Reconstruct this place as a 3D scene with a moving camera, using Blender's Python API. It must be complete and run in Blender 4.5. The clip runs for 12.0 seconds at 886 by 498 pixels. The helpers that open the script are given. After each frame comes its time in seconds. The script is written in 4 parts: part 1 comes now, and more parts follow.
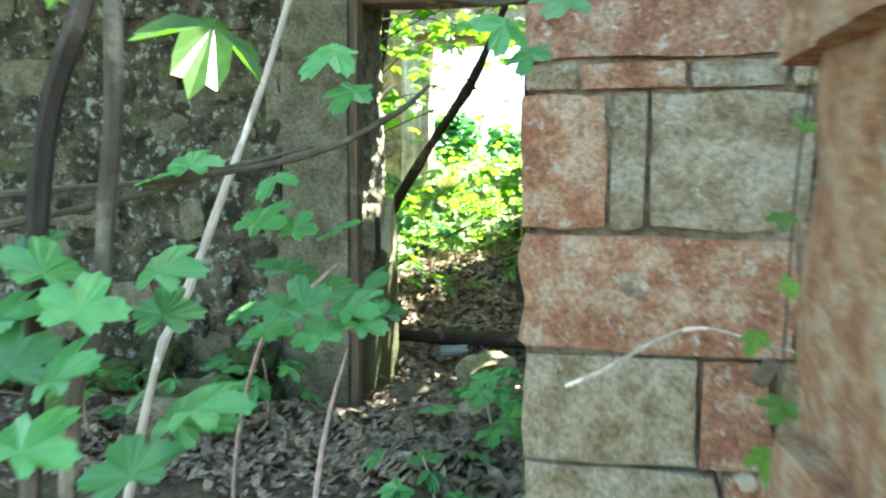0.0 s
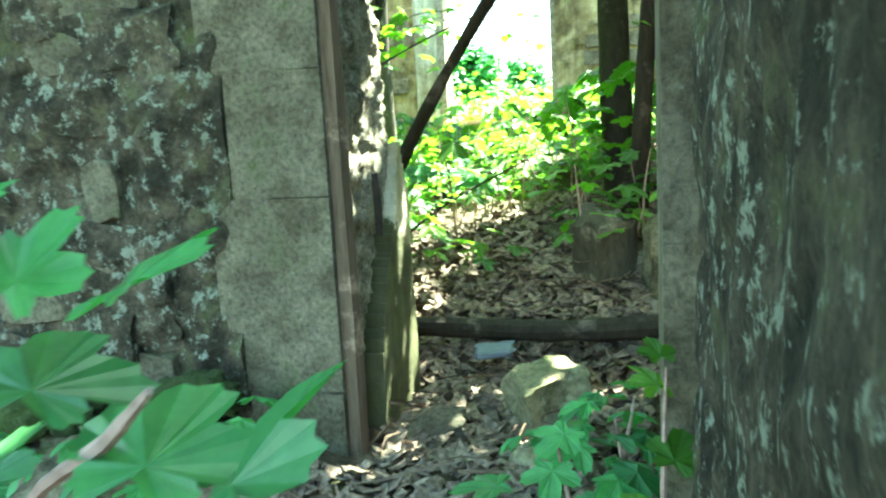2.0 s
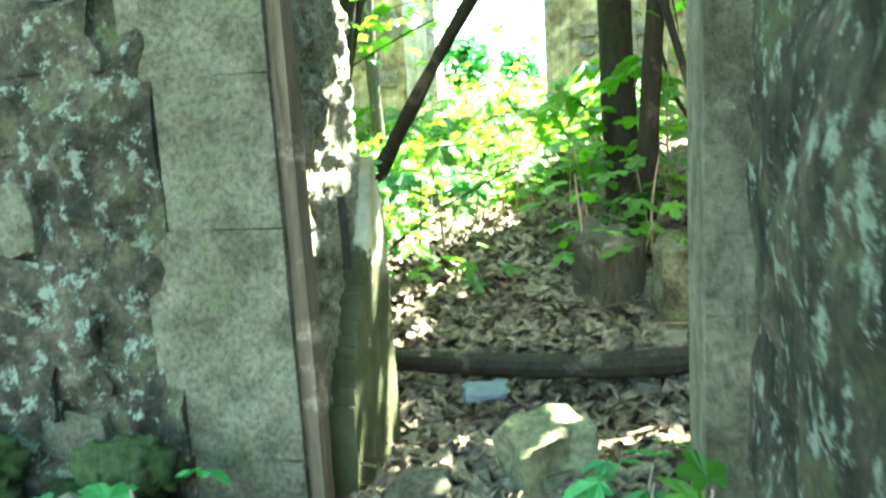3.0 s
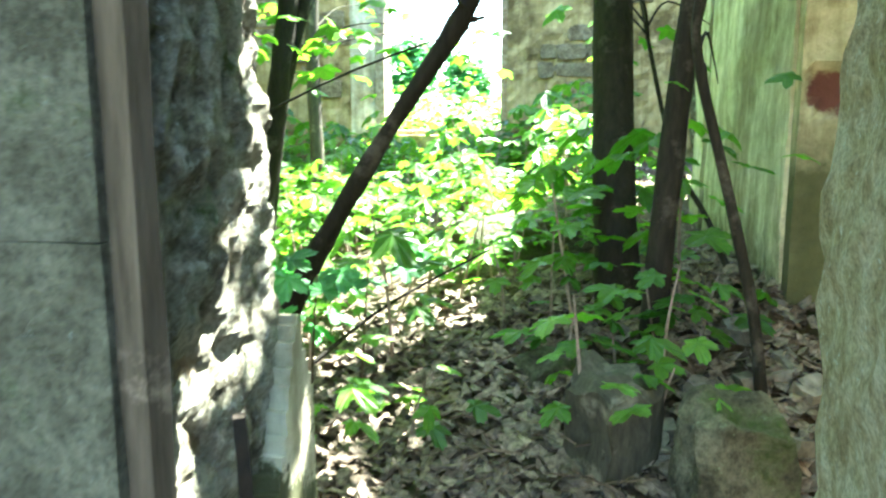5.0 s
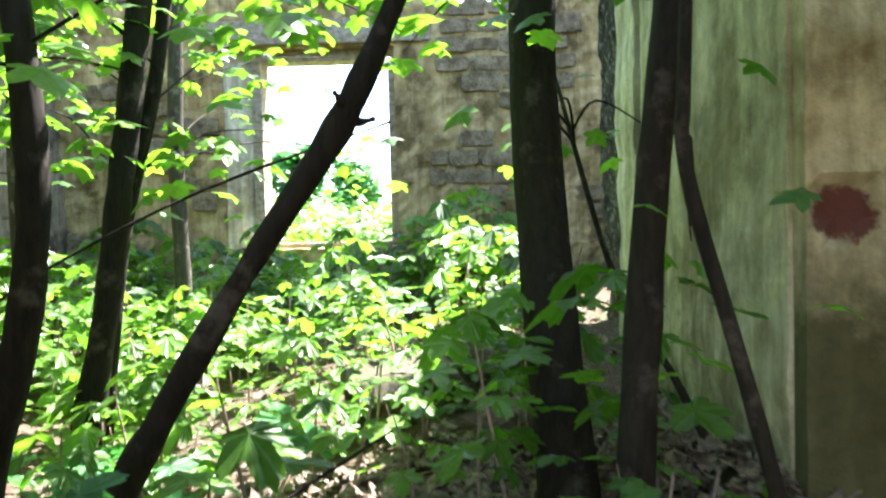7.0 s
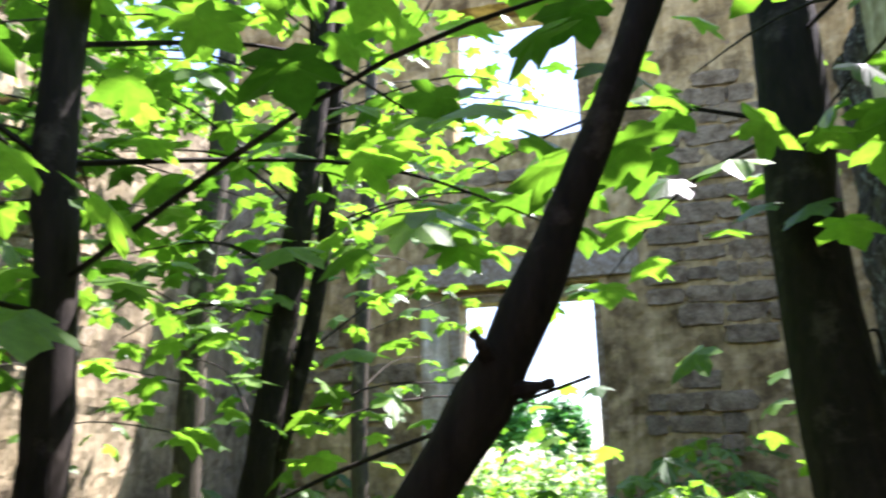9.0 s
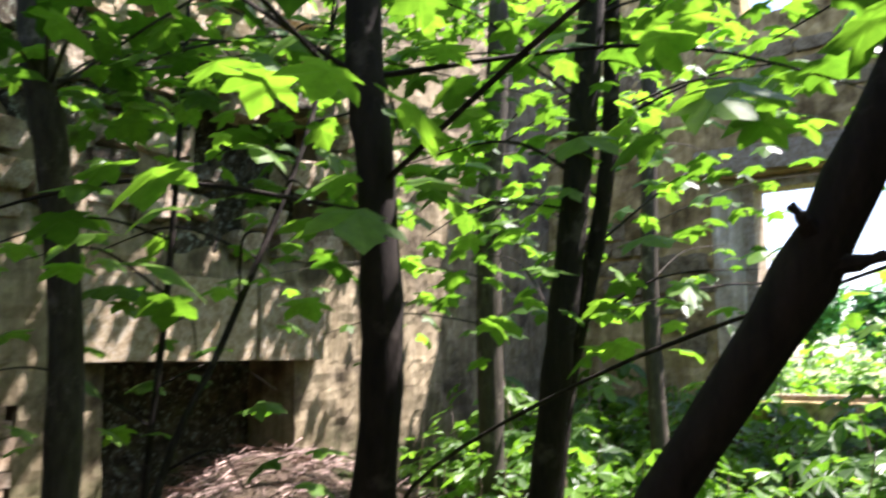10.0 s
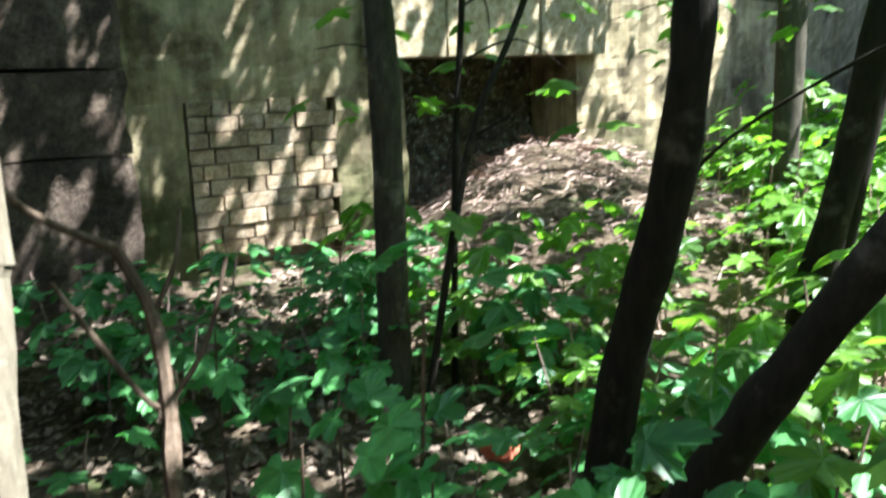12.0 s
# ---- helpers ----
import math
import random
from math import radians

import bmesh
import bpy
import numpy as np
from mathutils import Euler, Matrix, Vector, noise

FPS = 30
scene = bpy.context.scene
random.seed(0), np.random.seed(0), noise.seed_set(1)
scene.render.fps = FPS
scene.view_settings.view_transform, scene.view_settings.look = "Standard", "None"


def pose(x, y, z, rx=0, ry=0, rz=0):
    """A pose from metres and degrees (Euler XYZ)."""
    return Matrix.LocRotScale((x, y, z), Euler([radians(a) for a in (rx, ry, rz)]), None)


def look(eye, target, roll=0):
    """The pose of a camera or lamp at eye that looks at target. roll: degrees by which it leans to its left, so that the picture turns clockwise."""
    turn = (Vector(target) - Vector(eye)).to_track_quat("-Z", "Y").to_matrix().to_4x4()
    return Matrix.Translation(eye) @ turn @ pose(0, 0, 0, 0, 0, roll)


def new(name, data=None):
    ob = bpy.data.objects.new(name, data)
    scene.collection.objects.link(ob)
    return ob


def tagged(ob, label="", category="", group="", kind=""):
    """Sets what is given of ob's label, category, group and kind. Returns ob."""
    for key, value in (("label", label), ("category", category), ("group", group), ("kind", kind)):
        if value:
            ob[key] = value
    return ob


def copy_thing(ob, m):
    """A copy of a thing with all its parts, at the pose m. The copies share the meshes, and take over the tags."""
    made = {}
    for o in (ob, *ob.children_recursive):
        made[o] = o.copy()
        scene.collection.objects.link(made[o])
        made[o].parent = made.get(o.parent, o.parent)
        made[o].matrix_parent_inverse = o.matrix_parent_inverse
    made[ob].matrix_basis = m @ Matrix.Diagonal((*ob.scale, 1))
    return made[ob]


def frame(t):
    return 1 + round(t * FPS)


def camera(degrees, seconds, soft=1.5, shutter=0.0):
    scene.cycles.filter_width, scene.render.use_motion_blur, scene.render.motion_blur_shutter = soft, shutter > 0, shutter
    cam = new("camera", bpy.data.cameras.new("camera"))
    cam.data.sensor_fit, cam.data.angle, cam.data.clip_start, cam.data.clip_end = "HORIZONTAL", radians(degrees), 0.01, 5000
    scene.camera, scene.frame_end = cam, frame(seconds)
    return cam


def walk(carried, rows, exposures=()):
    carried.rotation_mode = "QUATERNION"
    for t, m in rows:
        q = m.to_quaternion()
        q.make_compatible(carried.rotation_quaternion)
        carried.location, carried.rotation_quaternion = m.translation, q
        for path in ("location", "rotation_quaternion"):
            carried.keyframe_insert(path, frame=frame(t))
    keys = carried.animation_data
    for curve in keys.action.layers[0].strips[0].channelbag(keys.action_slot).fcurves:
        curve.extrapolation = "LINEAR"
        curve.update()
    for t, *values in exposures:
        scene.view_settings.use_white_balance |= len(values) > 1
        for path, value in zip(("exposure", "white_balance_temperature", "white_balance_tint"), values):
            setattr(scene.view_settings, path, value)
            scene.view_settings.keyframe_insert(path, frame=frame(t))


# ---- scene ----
U = 1.2  # metres in one unit of the plan
cam = camera(58.0, 12.0, soft=2.2, shutter=0.4)
PATH = [
    (0, (0.772, 2.195, 0.766), (0.37, 4.148, 0.615), 0.2),
    (0.5, (0.642, 2.505, 0.794), (0.291, 4.469, 0.65), 2.9),
    (1, (0.611, 2.706, 0.781), (0.208, 4.654, 0.571), 1.8),
    (1.5, (0.569, 2.925, 0.771), (0.188, 4.866, 0.473), -0.1),
    (2, (0.562, 3.137, 0.759), (0.098, 5.06, 0.462), -3.1),
    (2.5, (0.552, 3.321, 0.805), (0.086, 5.221, 0.387), -3.3),
    (3, (0.522, 3.461, 0.807), (0.071, 5.383, 0.484), -3.5),
    (3.2, (0.503, 3.53, 0.805), (0.064, 5.462, 0.529), -3.2),
    (4.8, (0.349, 4.071, 1.024), (0.01, 6.013, 0.683), 0.1),
    (5, (0.332, 4.14, 1.035), (0.038, 6.09, 0.702), -0.1),
    (5.5, (0.284, 4.334, 1.066), (0.11, 6.31, 0.806), -0.8),
    (6, (0.251, 4.454, 1.085), (0.203, 6.441, 0.858), -1.2),
    (6.5, (0.255, 4.628, 1.091), (0.23, 6.618, 0.892), -2.0),
    (6.7, (0.257, 4.706, 1.095), (0.245, 6.7, 0.94), -1.6),
    (8.3, (0.219, 5.389, 1.181), (-0.038, 7.35, 1.483), -1.1),
    (9, (0.216, 5.567, 1.218), (-0.29, 7.432, 1.735), -1.2),
    (9.5, (0.206, 5.569, 1.211), (-0.669, 7.317, 1.635), -0.7),
    (10, (0.201, 5.538, 1.202), (-0.951, 7.15, 1.474), -0.5),
    (10.5, (0.201, 5.481, 1.19), (-1.135, 6.965, 1.305), -0.8),
    (11, (0.211, 5.479, 1.15), (-1.281, 6.808, 1.071), -1.5),
    (11.5, (0.207, 5.462, 1.122), (-1.349, 6.697, 0.89), -2.0),
    (12, (0.205, 5.444, 1.084), (-1.396, 6.566, 0.664), -1.8),
]
walk(cam, [(t, look(Vector(eye) * U, Vector(target) * U, roll)) for t, eye, target, roll in PATH],
     exposures=[(0.0, 3.9, 6600, -4), (1.0, 4.15, 6300, -12), (2.0, 4.4, 6300, -18), (3.0, 4.95, 6300, -16), (5.0, 4.5, 5900, -6), (6.5, 3.7, 6000, 10), (8.5, 2.9, 5900, 26), (10.0, 2.25, 6100, 28), (12.0, 3.0, 5600, 8)])

# ---- world and sun ----
SUN_EL, SUN_AZ = radians(60), radians(42)  # azimuth from +y towards +x
world = bpy.data.worlds.new("sky")
scene.world = world
world.use_nodes = True
wn = world.node_tree.nodes
wl = world.node_tree.links
sky = wn.new("ShaderNodeTexSky")
sky.sky_type = "NISHITA"
sky.sun_disc = False
sky.sun_elevation = SUN_EL
sky.sun_rotation = SUN_AZ
wl.new(sky.outputs["Color"], wn["Background"].inputs["Color"])
wn["Background"].inputs["Strength"].default_value = 0.11
sun = new("sun", bpy.data.lights.new("sun", "SUN"))
sun.data.energy = 5.0
sun.data.angle = radians(0.55)
sun.data.color = (1.0, 0.95, 0.86)
sun_from = Vector((math.sin(SUN_AZ) * math.cos(SUN_EL), math.cos(SUN_AZ) * math.cos(SUN_EL), math.sin(SUN_EL)))
sun.matrix_world = look(sun_from * 50, (0, 0, 0))
tagged(sun, kind="structure")


# ---- materials ----
def nodes_of(name):
    m = bpy.data.materials.new(name)
    m.use_nodes = True
    nt = m.node_tree
    return m, nt, nt.nodes["Principled BSDF"]


def noise_node(nt, coord, scale, detail=6.0, rough=0.6, kind="noise"):
    n = nt.nodes.new("ShaderNodeTexNoise" if kind == "noise" else "ShaderNodeTexVoronoi")
    n.inputs["Scale"].default_value = scale
    if kind == "noise":
        n.inputs["Detail"].default_value = detail
        n.inputs["Roughness"].default_value = rough
    nt.links.new(coord, n.inputs["Vector"])
    return n


def ramp(nt, value, stops):
    r = nt.nodes.new("ShaderNodeValToRGB")
    el = r.color_ramp.elements
    while len(el) < len(stops):
        el.new(0.5)
    for e, (p, c) in zip(el, stops):
        e.position = p
        e.color = (*c, 1) if len(c) == 3 else c
    nt.links.new(value, r.inputs["Fac"])
    return r.outputs["Color"]


def mixc(nt, fac, a, b, mode="MIX"):
    n = nt.nodes.new("ShaderNodeMix")
    n.data_type = "RGBA"
    n.blend_type = mode
    for sock, v in ((n.inputs[0], fac), (n.inputs[6], a), (n.inputs[7], b)):
        if isinstance(v, (int, float)):
            sock.default_value = v
        elif isinstance(v, tuple):
            sock.default_value = (*v, 1)
        else:
            nt.links.new(v, sock)
    return n.outputs[2]


def bump(nt, bsdf, height, strength, dist=0.02):
    b = nt.nodes.new("ShaderNodeBump")
    b.inputs["Strength"].default_value = strength
    b.inputs["Distance"].default_value = dist
    nt.links.new(height, b.inputs["Height"])
    nt.links.new(b.outputs["Normal"], bsdf.inputs["Normal"])


def position(nt):
    return nt.nodes.new("ShaderNodeNewGeometry").outputs["Position"]


def stone_material(name, dark, mid, light, lichen=(0.5, 0.52, 0.44), lichen_at=0.58, moss=0.0, vary=0.5, scale=6.0):
    m, nt, b = nodes_of(name)
    p = position(nt)
    n1 = noise_node(nt, p, scale, 8, 0.65)
    n2 = noise_node(nt, p, scale * 7, 6, 0.7)
    n3 = noise_node(nt, p, scale * 2.2, 10, 0.75)
    col = ramp(nt, n1.outputs["Fac"], [(0.38, dark), (0.5, mid), (0.62, light)])
    rnd = nt.nodes.new("ShaderNodeObjectInfo").outputs["Random"]
    shade = ramp(nt, rnd, [(0.0, (0.5, 0.5, 0.5)), (0.5, (0.85, 0.82, 0.78)), (1.0, (1.15, 1.1, 1.0))])
    col = mixc(nt, vary, col, mixc(nt, 1.0, col, shade, "MULTIPLY"))
    grain = ramp(nt, n2.outputs["Fac"], [(0.36, (0.4, 0.4, 0.4)), (0.5, (0.95, 0.95, 0.95)), (0.64, (1.35, 1.35, 1.35))])
    col = mixc(nt, 0.7, col, mixc(nt, 1.0, col, grain, "MULTIPLY"))
    spot = ramp(nt, n3.outputs["Fac"], [(lichen_at, (0, 0, 0)), (lichen_at + 0.06, (1, 1, 1))])
    col = mixc(nt, spot, col, lichen)
    if moss:
        n4 = noise_node(nt, p, scale * 0.5, 8, 0.7)
        green = ramp(nt, n4.outputs["Fac"], [(0.62 - moss * 0.3, (0, 0, 0)), (0.75 - moss * 0.3, (1, 1, 1))])
        col = mixc(nt, green, col, mixc(nt, n2.outputs["Fac"], (0.03, 0.04, 0.012), (0.12, 0.15, 0.045)))
    nt.links.new(col, b.inputs["Base Color"])
    b.inputs["Roughness"].default_value = 0.93
    b.inputs["Specular IOR Level"].default_value = 0.2
    h = nt.nodes.new("ShaderNodeMath")
    nt.links.new(n2.outputs["Fac"], h.inputs[0])
    nt.links.new(n3.outputs["Fac"], h.inputs[1])
    bump(nt, b, h.outputs[0], 1.0, 0.03)
    return m


def plaster_material(name, base, stain, brick_at=None, brick_size=0.1, algae_top=0.6):
    m, nt, b = nodes_of(name)
    p = position(nt)
    n1 = noise_node(nt, p, 1.6, 9, 0.65)
    n2 = noise_node(nt, p, 14, 8, 0.7)
    n3 = noise_node(nt, p, 4.0, 10, 0.72)
    streak_map = nt.nodes.new("ShaderNodeMapping")
    streak_map.inputs["Scale"].default_value = (6, 6, 0.7)
    nt.links.new(p, streak_map.inputs["Vector"])
    n5 = noise_node(nt, streak_map.outputs["Vector"], 1.5, 6, 0.6)
    col = ramp(nt, n1.outputs["Fac"], [(0.4, stain), (0.5, base), (0.62, tuple(min(0.85, c * 1.25) for c in base))])
    run = ramp(nt, n5.outputs["Fac"], [(0.42, (0.55, 0.52, 0.42)), (0.6, (1.05, 1.05, 1.0))])
    col = mixc(nt, 0.75, col, mixc(nt, 1.0, col, run, "MULTIPLY"))
    fine = ramp(nt, n2.outputs["Fac"], [(0.3, (0.72, 0.7, 0.66)), (0.6, (1.05, 1.05, 1.05))])
    col = mixc(nt, 1.0, col, fine, "MULTIPLY")
    peel = ramp(nt, n3.outputs["Fac"], [(0.66, (0, 0, 0)), (0.69, (1, 1, 1))])
    col = mixc(nt, peel, col, (0.2, 0.15, 0.1))
    sep = nt.nodes.new("ShaderNodeSeparateXYZ")
    nt.links.new(p, sep.inputs[0])
    up = nt.nodes.new("ShaderNodeMath")
    up.operation = "MULTIPLY_ADD"
    nt.links.new(n3.outputs["Fac"], up.inputs[0])
    up.inputs[1].default_value = -1.1
    nt.links.new(sep.outputs["Z"], up.inputs[2])
    low = ramp(nt, up.outputs[0], [(max(0.0, algae_top - 0.8), (0.92, 0.92, 0.92)), (algae_top - 0.28, (0, 0, 0))])
    col = mixc(nt, low, col, mixc(nt, n2.outputs["Fac"], (0.018, 0.022, 0.008), (0.085, 0.09, 0.03)))
    if brick_at:
        d = nt.nodes.new("ShaderNodeVectorMath")
        d.operation = "DISTANCE"
        d.inputs[1].default_value = [c * U for c in brick_at]
        nt.links.new(p, d.inputs[0])
        wob = nt.nodes.new("ShaderNodeMath")
        wob.operation = "MULTIPLY_ADD"
        nt.links.new(n3.outputs["Fac"], wob.inputs[0])
        wob.inputs[1].default_value = 0.2
        nt.links.new(d.outputs["Value"], wob.inputs[2])
        bare = ramp(nt, wob.outputs[0], [(brick_size + 0.05, (1, 1, 1)), (brick_size + 0.065, (0, 0, 0))])
        col = mixc(nt, bare, col, mixc(nt, n2.outputs["Fac"], (0.07, 0.025, 0.02), (0.19, 0.07, 0.05)))
        d2 = nt.nodes.new("ShaderNodeVectorMath")
        d2.operation = "DISTANCE"
        d2.inputs[1].default_value = (1.3 * U, 6.4 * U, 1.32 * U)
        nt.links.new(p, d2.inputs[0])
        wob2 = nt.nodes.new("ShaderNodeMath")
        wob2.operation = "MULTIPLY_ADD"
        nt.links.new(n1.outputs["Fac"], wob2.inputs[0])
        wob2.inputs[1].default_value = 0.5
        nt.links.new(d2.outputs["Value"], wob2.inputs[2])
        bare2 = ramp(nt, wob2.outputs[0], [(0.45, (1, 1, 1)), (0.47, (0, 0, 0))])
        col = mixc(nt, bare2, col, mixc(nt, n2.outputs["Fac"], (0.07, 0.045, 0.025), (0.2, 0.13, 0.08)))
    nt.links.new(col, b.inputs["Base Color"])
    b.inputs["Roughness"].default_value = 0.9
    b.inputs["Specular IOR Level"].default_value = 0.25
    h = nt.nodes.new("ShaderNodeMath")
    nt.links.new(n2.outputs["Fac"], h.inputs[0])
    nt.links.new(n3.outputs["Fac"], h.inputs[1])
    bump(nt, b, h.outputs[0], 0.7, 0.02)
    return m


def leaf_material(name, low, high, glow, through_part=0.45):
    m, nt, b = nodes_of(name)
    geo = nt.nodes.new("ShaderNodeNewGeometry")
    isl = geo.outputs["Random Per Island"]
    obj = nt.nodes.new("ShaderNodeObjectInfo").outputs["Random"]
    add = nt.nodes.new("ShaderNodeMath")
    nt.links.new(isl, add.inputs[0])
    nt.links.new(obj, add.inputs[1])
    fr = nt.nodes.new("ShaderNodeMath")
    fr.operation = "FRACT"
    nt.links.new(add.outputs[0], fr.inputs[0])
    n = noise_node(nt, geo.outputs["Position"], 45, 5, 0.6)
    col = ramp(nt, fr.outputs[0], [(0.0, low), (1.0, high)])
    vein = ramp(nt, n.outputs["Fac"], [(0.3, (0.75, 0.8, 0.75)), (0.7, (1.2, 1.15, 1.1))])
    col = mixc(nt, 1.0, col, vein, "MULTIPLY")
    nt.links.new(col, b.inputs["Base Color"])
    b.inputs["Roughness"].default_value = 0.42
    b.inputs["Specular IOR Level"].default_value = 0.45
    tr = nt.nodes.new("ShaderNodeBsdfTranslucent")
    nt.links.new(mixc(nt, 1.0, col, glow, "MULTIPLY"), tr.inputs["Color"])
    mix = nt.nodes.new("ShaderNodeMixShader")
    mix.inputs[0].default_value = through_part
    nt.links.new(b.outputs[0], mix.inputs[1])
    nt.links.new(tr.outputs[0], mix.inputs[2])
    nt.links.new(mix.outputs[0], nt.nodes["Material Output"].inputs["Surface"])
    bump(nt, b, n.outputs["Fac"], 0.25, 0.004)
    return m


def bark_material(name, dark, light, stretch=0.25):
    m, nt, b = nodes_of(name)
    p = position(nt)
    mp = nt.nodes.new("ShaderNodeMapping")
    mp.inputs["Scale"].default_value = (1, 1, stretch)
    nt.links.new(p, mp.inputs["Vector"])
    n1 = noise_node(nt, mp.outputs["Vector"], 45, 8, 0.7)
    n2 = noise_node(nt, p, 7, 8, 0.65)
    col = ramp(nt, n1.outputs["Fac"], [(0.3, dark), (0.7, light)])
    patch = ramp(nt, n2.outputs["Fac"], [(0.56, (0, 0, 0)), (0.66, (1, 1, 1))])
    col = mixc(nt, patch, col, tuple(min(1, c * 2.0 + 0.015) for c in light))
    nt.links.new(col, b.inputs["Base Color"])
    b.inputs["Roughness"].default_value = 0.85
    b.inputs["Specular IOR Level"].default_value = 0.2
    bump(nt, b, n1.outputs["Fac"], 0.8, 0.008)
    return m


def ground_material(name):
    m, nt, b = nodes_of(name)
    p = position(nt)
    n1 = noise_node(nt, p, 2.2, 8, 0.7)
    n2 = noise_node(nt, p, 28, 8, 0.75)
    v = noise_node(nt, p, 22, kind="voronoi")
    col = ramp(nt, n2.outputs["Fac"], [(0.3, (0.035, 0.025, 0.016)), (0.5, (0.1, 0.075, 0.05)), (0.72, (0.24, 0.19, 0.14))])
    tone = mixc(nt, 0.12, (0.9, 0.86, 0.82), v.outputs["Color"])
    col = mixc(nt, 0.5, col, mixc(nt, 1.0, col, tone, "MULTIPLY"))
    green = ramp(nt, n1.outputs["Fac"], [(0.56, (0, 0, 0)), (0.66, (1, 1, 1))])
    col = mixc(nt, green, col, (0.05, 0.075, 0.02))
    nt.links.new(col, b.inputs["Base Color"])
    b.inputs["Roughness"].default_value = 0.95
    b.inputs["Specular IOR Level"].default_value = 0.15
    bump(nt, b, n2.outputs["Fac"], 1.0, 0.03)
    return m


def plain_noise(name, a, c, scale=20.0, rough=0.85, strength=0.4):
    m, nt, b = nodes_of(name)
    p = position(nt)
    n = noise_node(nt, p, scale, 8, 0.65)
    rnd = nt.nodes.new("ShaderNodeObjectInfo").outputs["Random"]
    geo = nt.nodes.new("ShaderNodeNewGeometry").outputs["Random Per Island"]
    col = ramp(nt, n.outputs["Fac"], [(0.3, a), (0.7, c)])
    for r in (rnd, geo):
        col = mixc(nt, 1.0, col, ramp(nt, r, [(0.0, (0.65, 0.65, 0.65)), (1.0, (1.2, 1.15, 1.1))]), "MULTIPLY")
    nt.links.new(col, b.inputs["Base Color"])
    b.inputs["Roughness"].default_value = rough
    b.inputs["Specular IOR Level"].default_value = 0.25
    bump(nt, b, n.outputs["Fac"], strength, 0.01)
    return m


RED_STONE = stone_material("red_sandstone", (0.4, 0.18, 0.1), (0.56, 0.31, 0.18), (0.68, 0.5, 0.34), (0.7, 0.63, 0.5), 0.56, 0.0, 0.35, 16.0)
TAN_STONE = stone_material("buff_sandstone", (0.36, 0.28, 0.16), (0.52, 0.43, 0.28), (0.64, 0.57, 0.42), (0.62, 0.6, 0.5), 0.58, 0.0, 0.4, 15.0)
# weathered rubble with lichen; shade on front and passage walls darkens its base colour
DARK_STONE = stone_material("shaded_weathered_rubble", (0.03, 0.026, 0.017), (0.075, 0.063, 0.043), (0.15, 0.125, 0.088), (0.29, 0.31, 0.245), 0.54, 0.22, 0.5, 9.0)
QUOIN = stone_material("dressed_grey_stone", (0.12, 0.105, 0.07), (0.185, 0.165, 0.115), (0.26, 0.235, 0.17), (0.34, 0.34, 0.29), 0.64, 0.2, 0.4, 10.0)
MORTAR = stone_material("lime_mortar", (0.22, 0.16, 0.1), (0.4, 0.32, 0.22), (0.58, 0.5, 0.38), (0.45, 0.43, 0.36), 0.6)
REVEAL = stone_material("rough_reveal", (0.2, 0.175, 0.125), (0.48, 0.44, 0.34), (0.66, 0.62, 0.52), (0.6, 0.58, 0.5), 0.55, 0.25, 0.3, 14.0)
MOSSY = stone_material("mossy_rock", (0.1, 0.09, 0.06), (0.2, 0.18, 0.12), (0.32, 0.29, 0.2), (0.3, 0.32, 0.2), 0.6, 0.45, 0.5, 9.0)
PALE_ROCK = stone_material("pale_rock", (0.2, 0.18, 0.11), (0.34, 0.31, 0.19), (0.48, 0.44, 0.3), (0.4, 0.4, 0.25), 0.64, 0.3)
BRICK = stone_material("buff_brick", (0.3, 0.22, 0.14), (0.44, 0.34, 0.23), (0.55, 0.46, 0.34), (0.58, 0.52, 0.42), 0.66, 0.0, 0.6, 8.0)
BEDDED = stone_material("bedded_rubble", (0.17, 0.125, 0.065), (0.3, 0.235, 0.13), (0.42, 0.34, 0.2), (0.42, 0.36, 0.23), 0.62, 0.15, 0.35, 7.0)
# reddish brown, darkened in its colour for the shade on the left pilaster
BLOCK = stone_material("shaded_brown_block", (0.06, 0.044, 0.034), (0.11, 0.082, 0.062), (0.17, 0.13, 0.1), (0.22, 0.19, 0.15), 0.66, 0.0, 0.4, 6.0)
PLASTER = plaster_material("stained_plaster", (0.44, 0.33, 0.15), (0.17, 0.12, 0.05))
PLASTER_OLD = plaster_material("grey_old_plaster", (0.27, 0.225, 0.145), (0.1, 0.08, 0.05))
PLASTER_RED = plaster_material("peeling_plaster", (0.66, 0.57, 0.38), (0.3, 0.22, 0.11), (1.03, 6.4, 1.1), 0.105, 1.25)
PLASTER_SMOOTH = plaster_material("smooth_reveal_plaster", (0.58, 0.54, 0.43), (0.4, 0.36, 0.26), None, 0.1, 0.32)
PLASTER_PALE = plaster_material("pale_plaster", (0.62, 0.56, 0.4), (0.36, 0.31, 0.19), None, 0.1, 0.62)
GROUND = ground_material("leaf_litter_soil")
LEAF = leaf_material("sycamore_leaf", (0.035, 0.09, 0.012), (0.13, 0.25, 0.035), (2.0, 2.2, 0.8), 0.5)
# same leaf as LEAF, with the cool tone of shade put into its colour
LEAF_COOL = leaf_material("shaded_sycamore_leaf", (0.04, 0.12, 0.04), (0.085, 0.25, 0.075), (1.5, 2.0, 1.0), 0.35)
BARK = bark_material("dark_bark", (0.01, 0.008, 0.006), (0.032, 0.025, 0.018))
BARK_GREY = bark_material("grey_bark", (0.03, 0.026, 0.018), (0.09, 0.078, 0.056))
BARK_PALE = bark_material("bleached_wood", (0.2, 0.17, 0.13), (0.4, 0.35, 0.28))
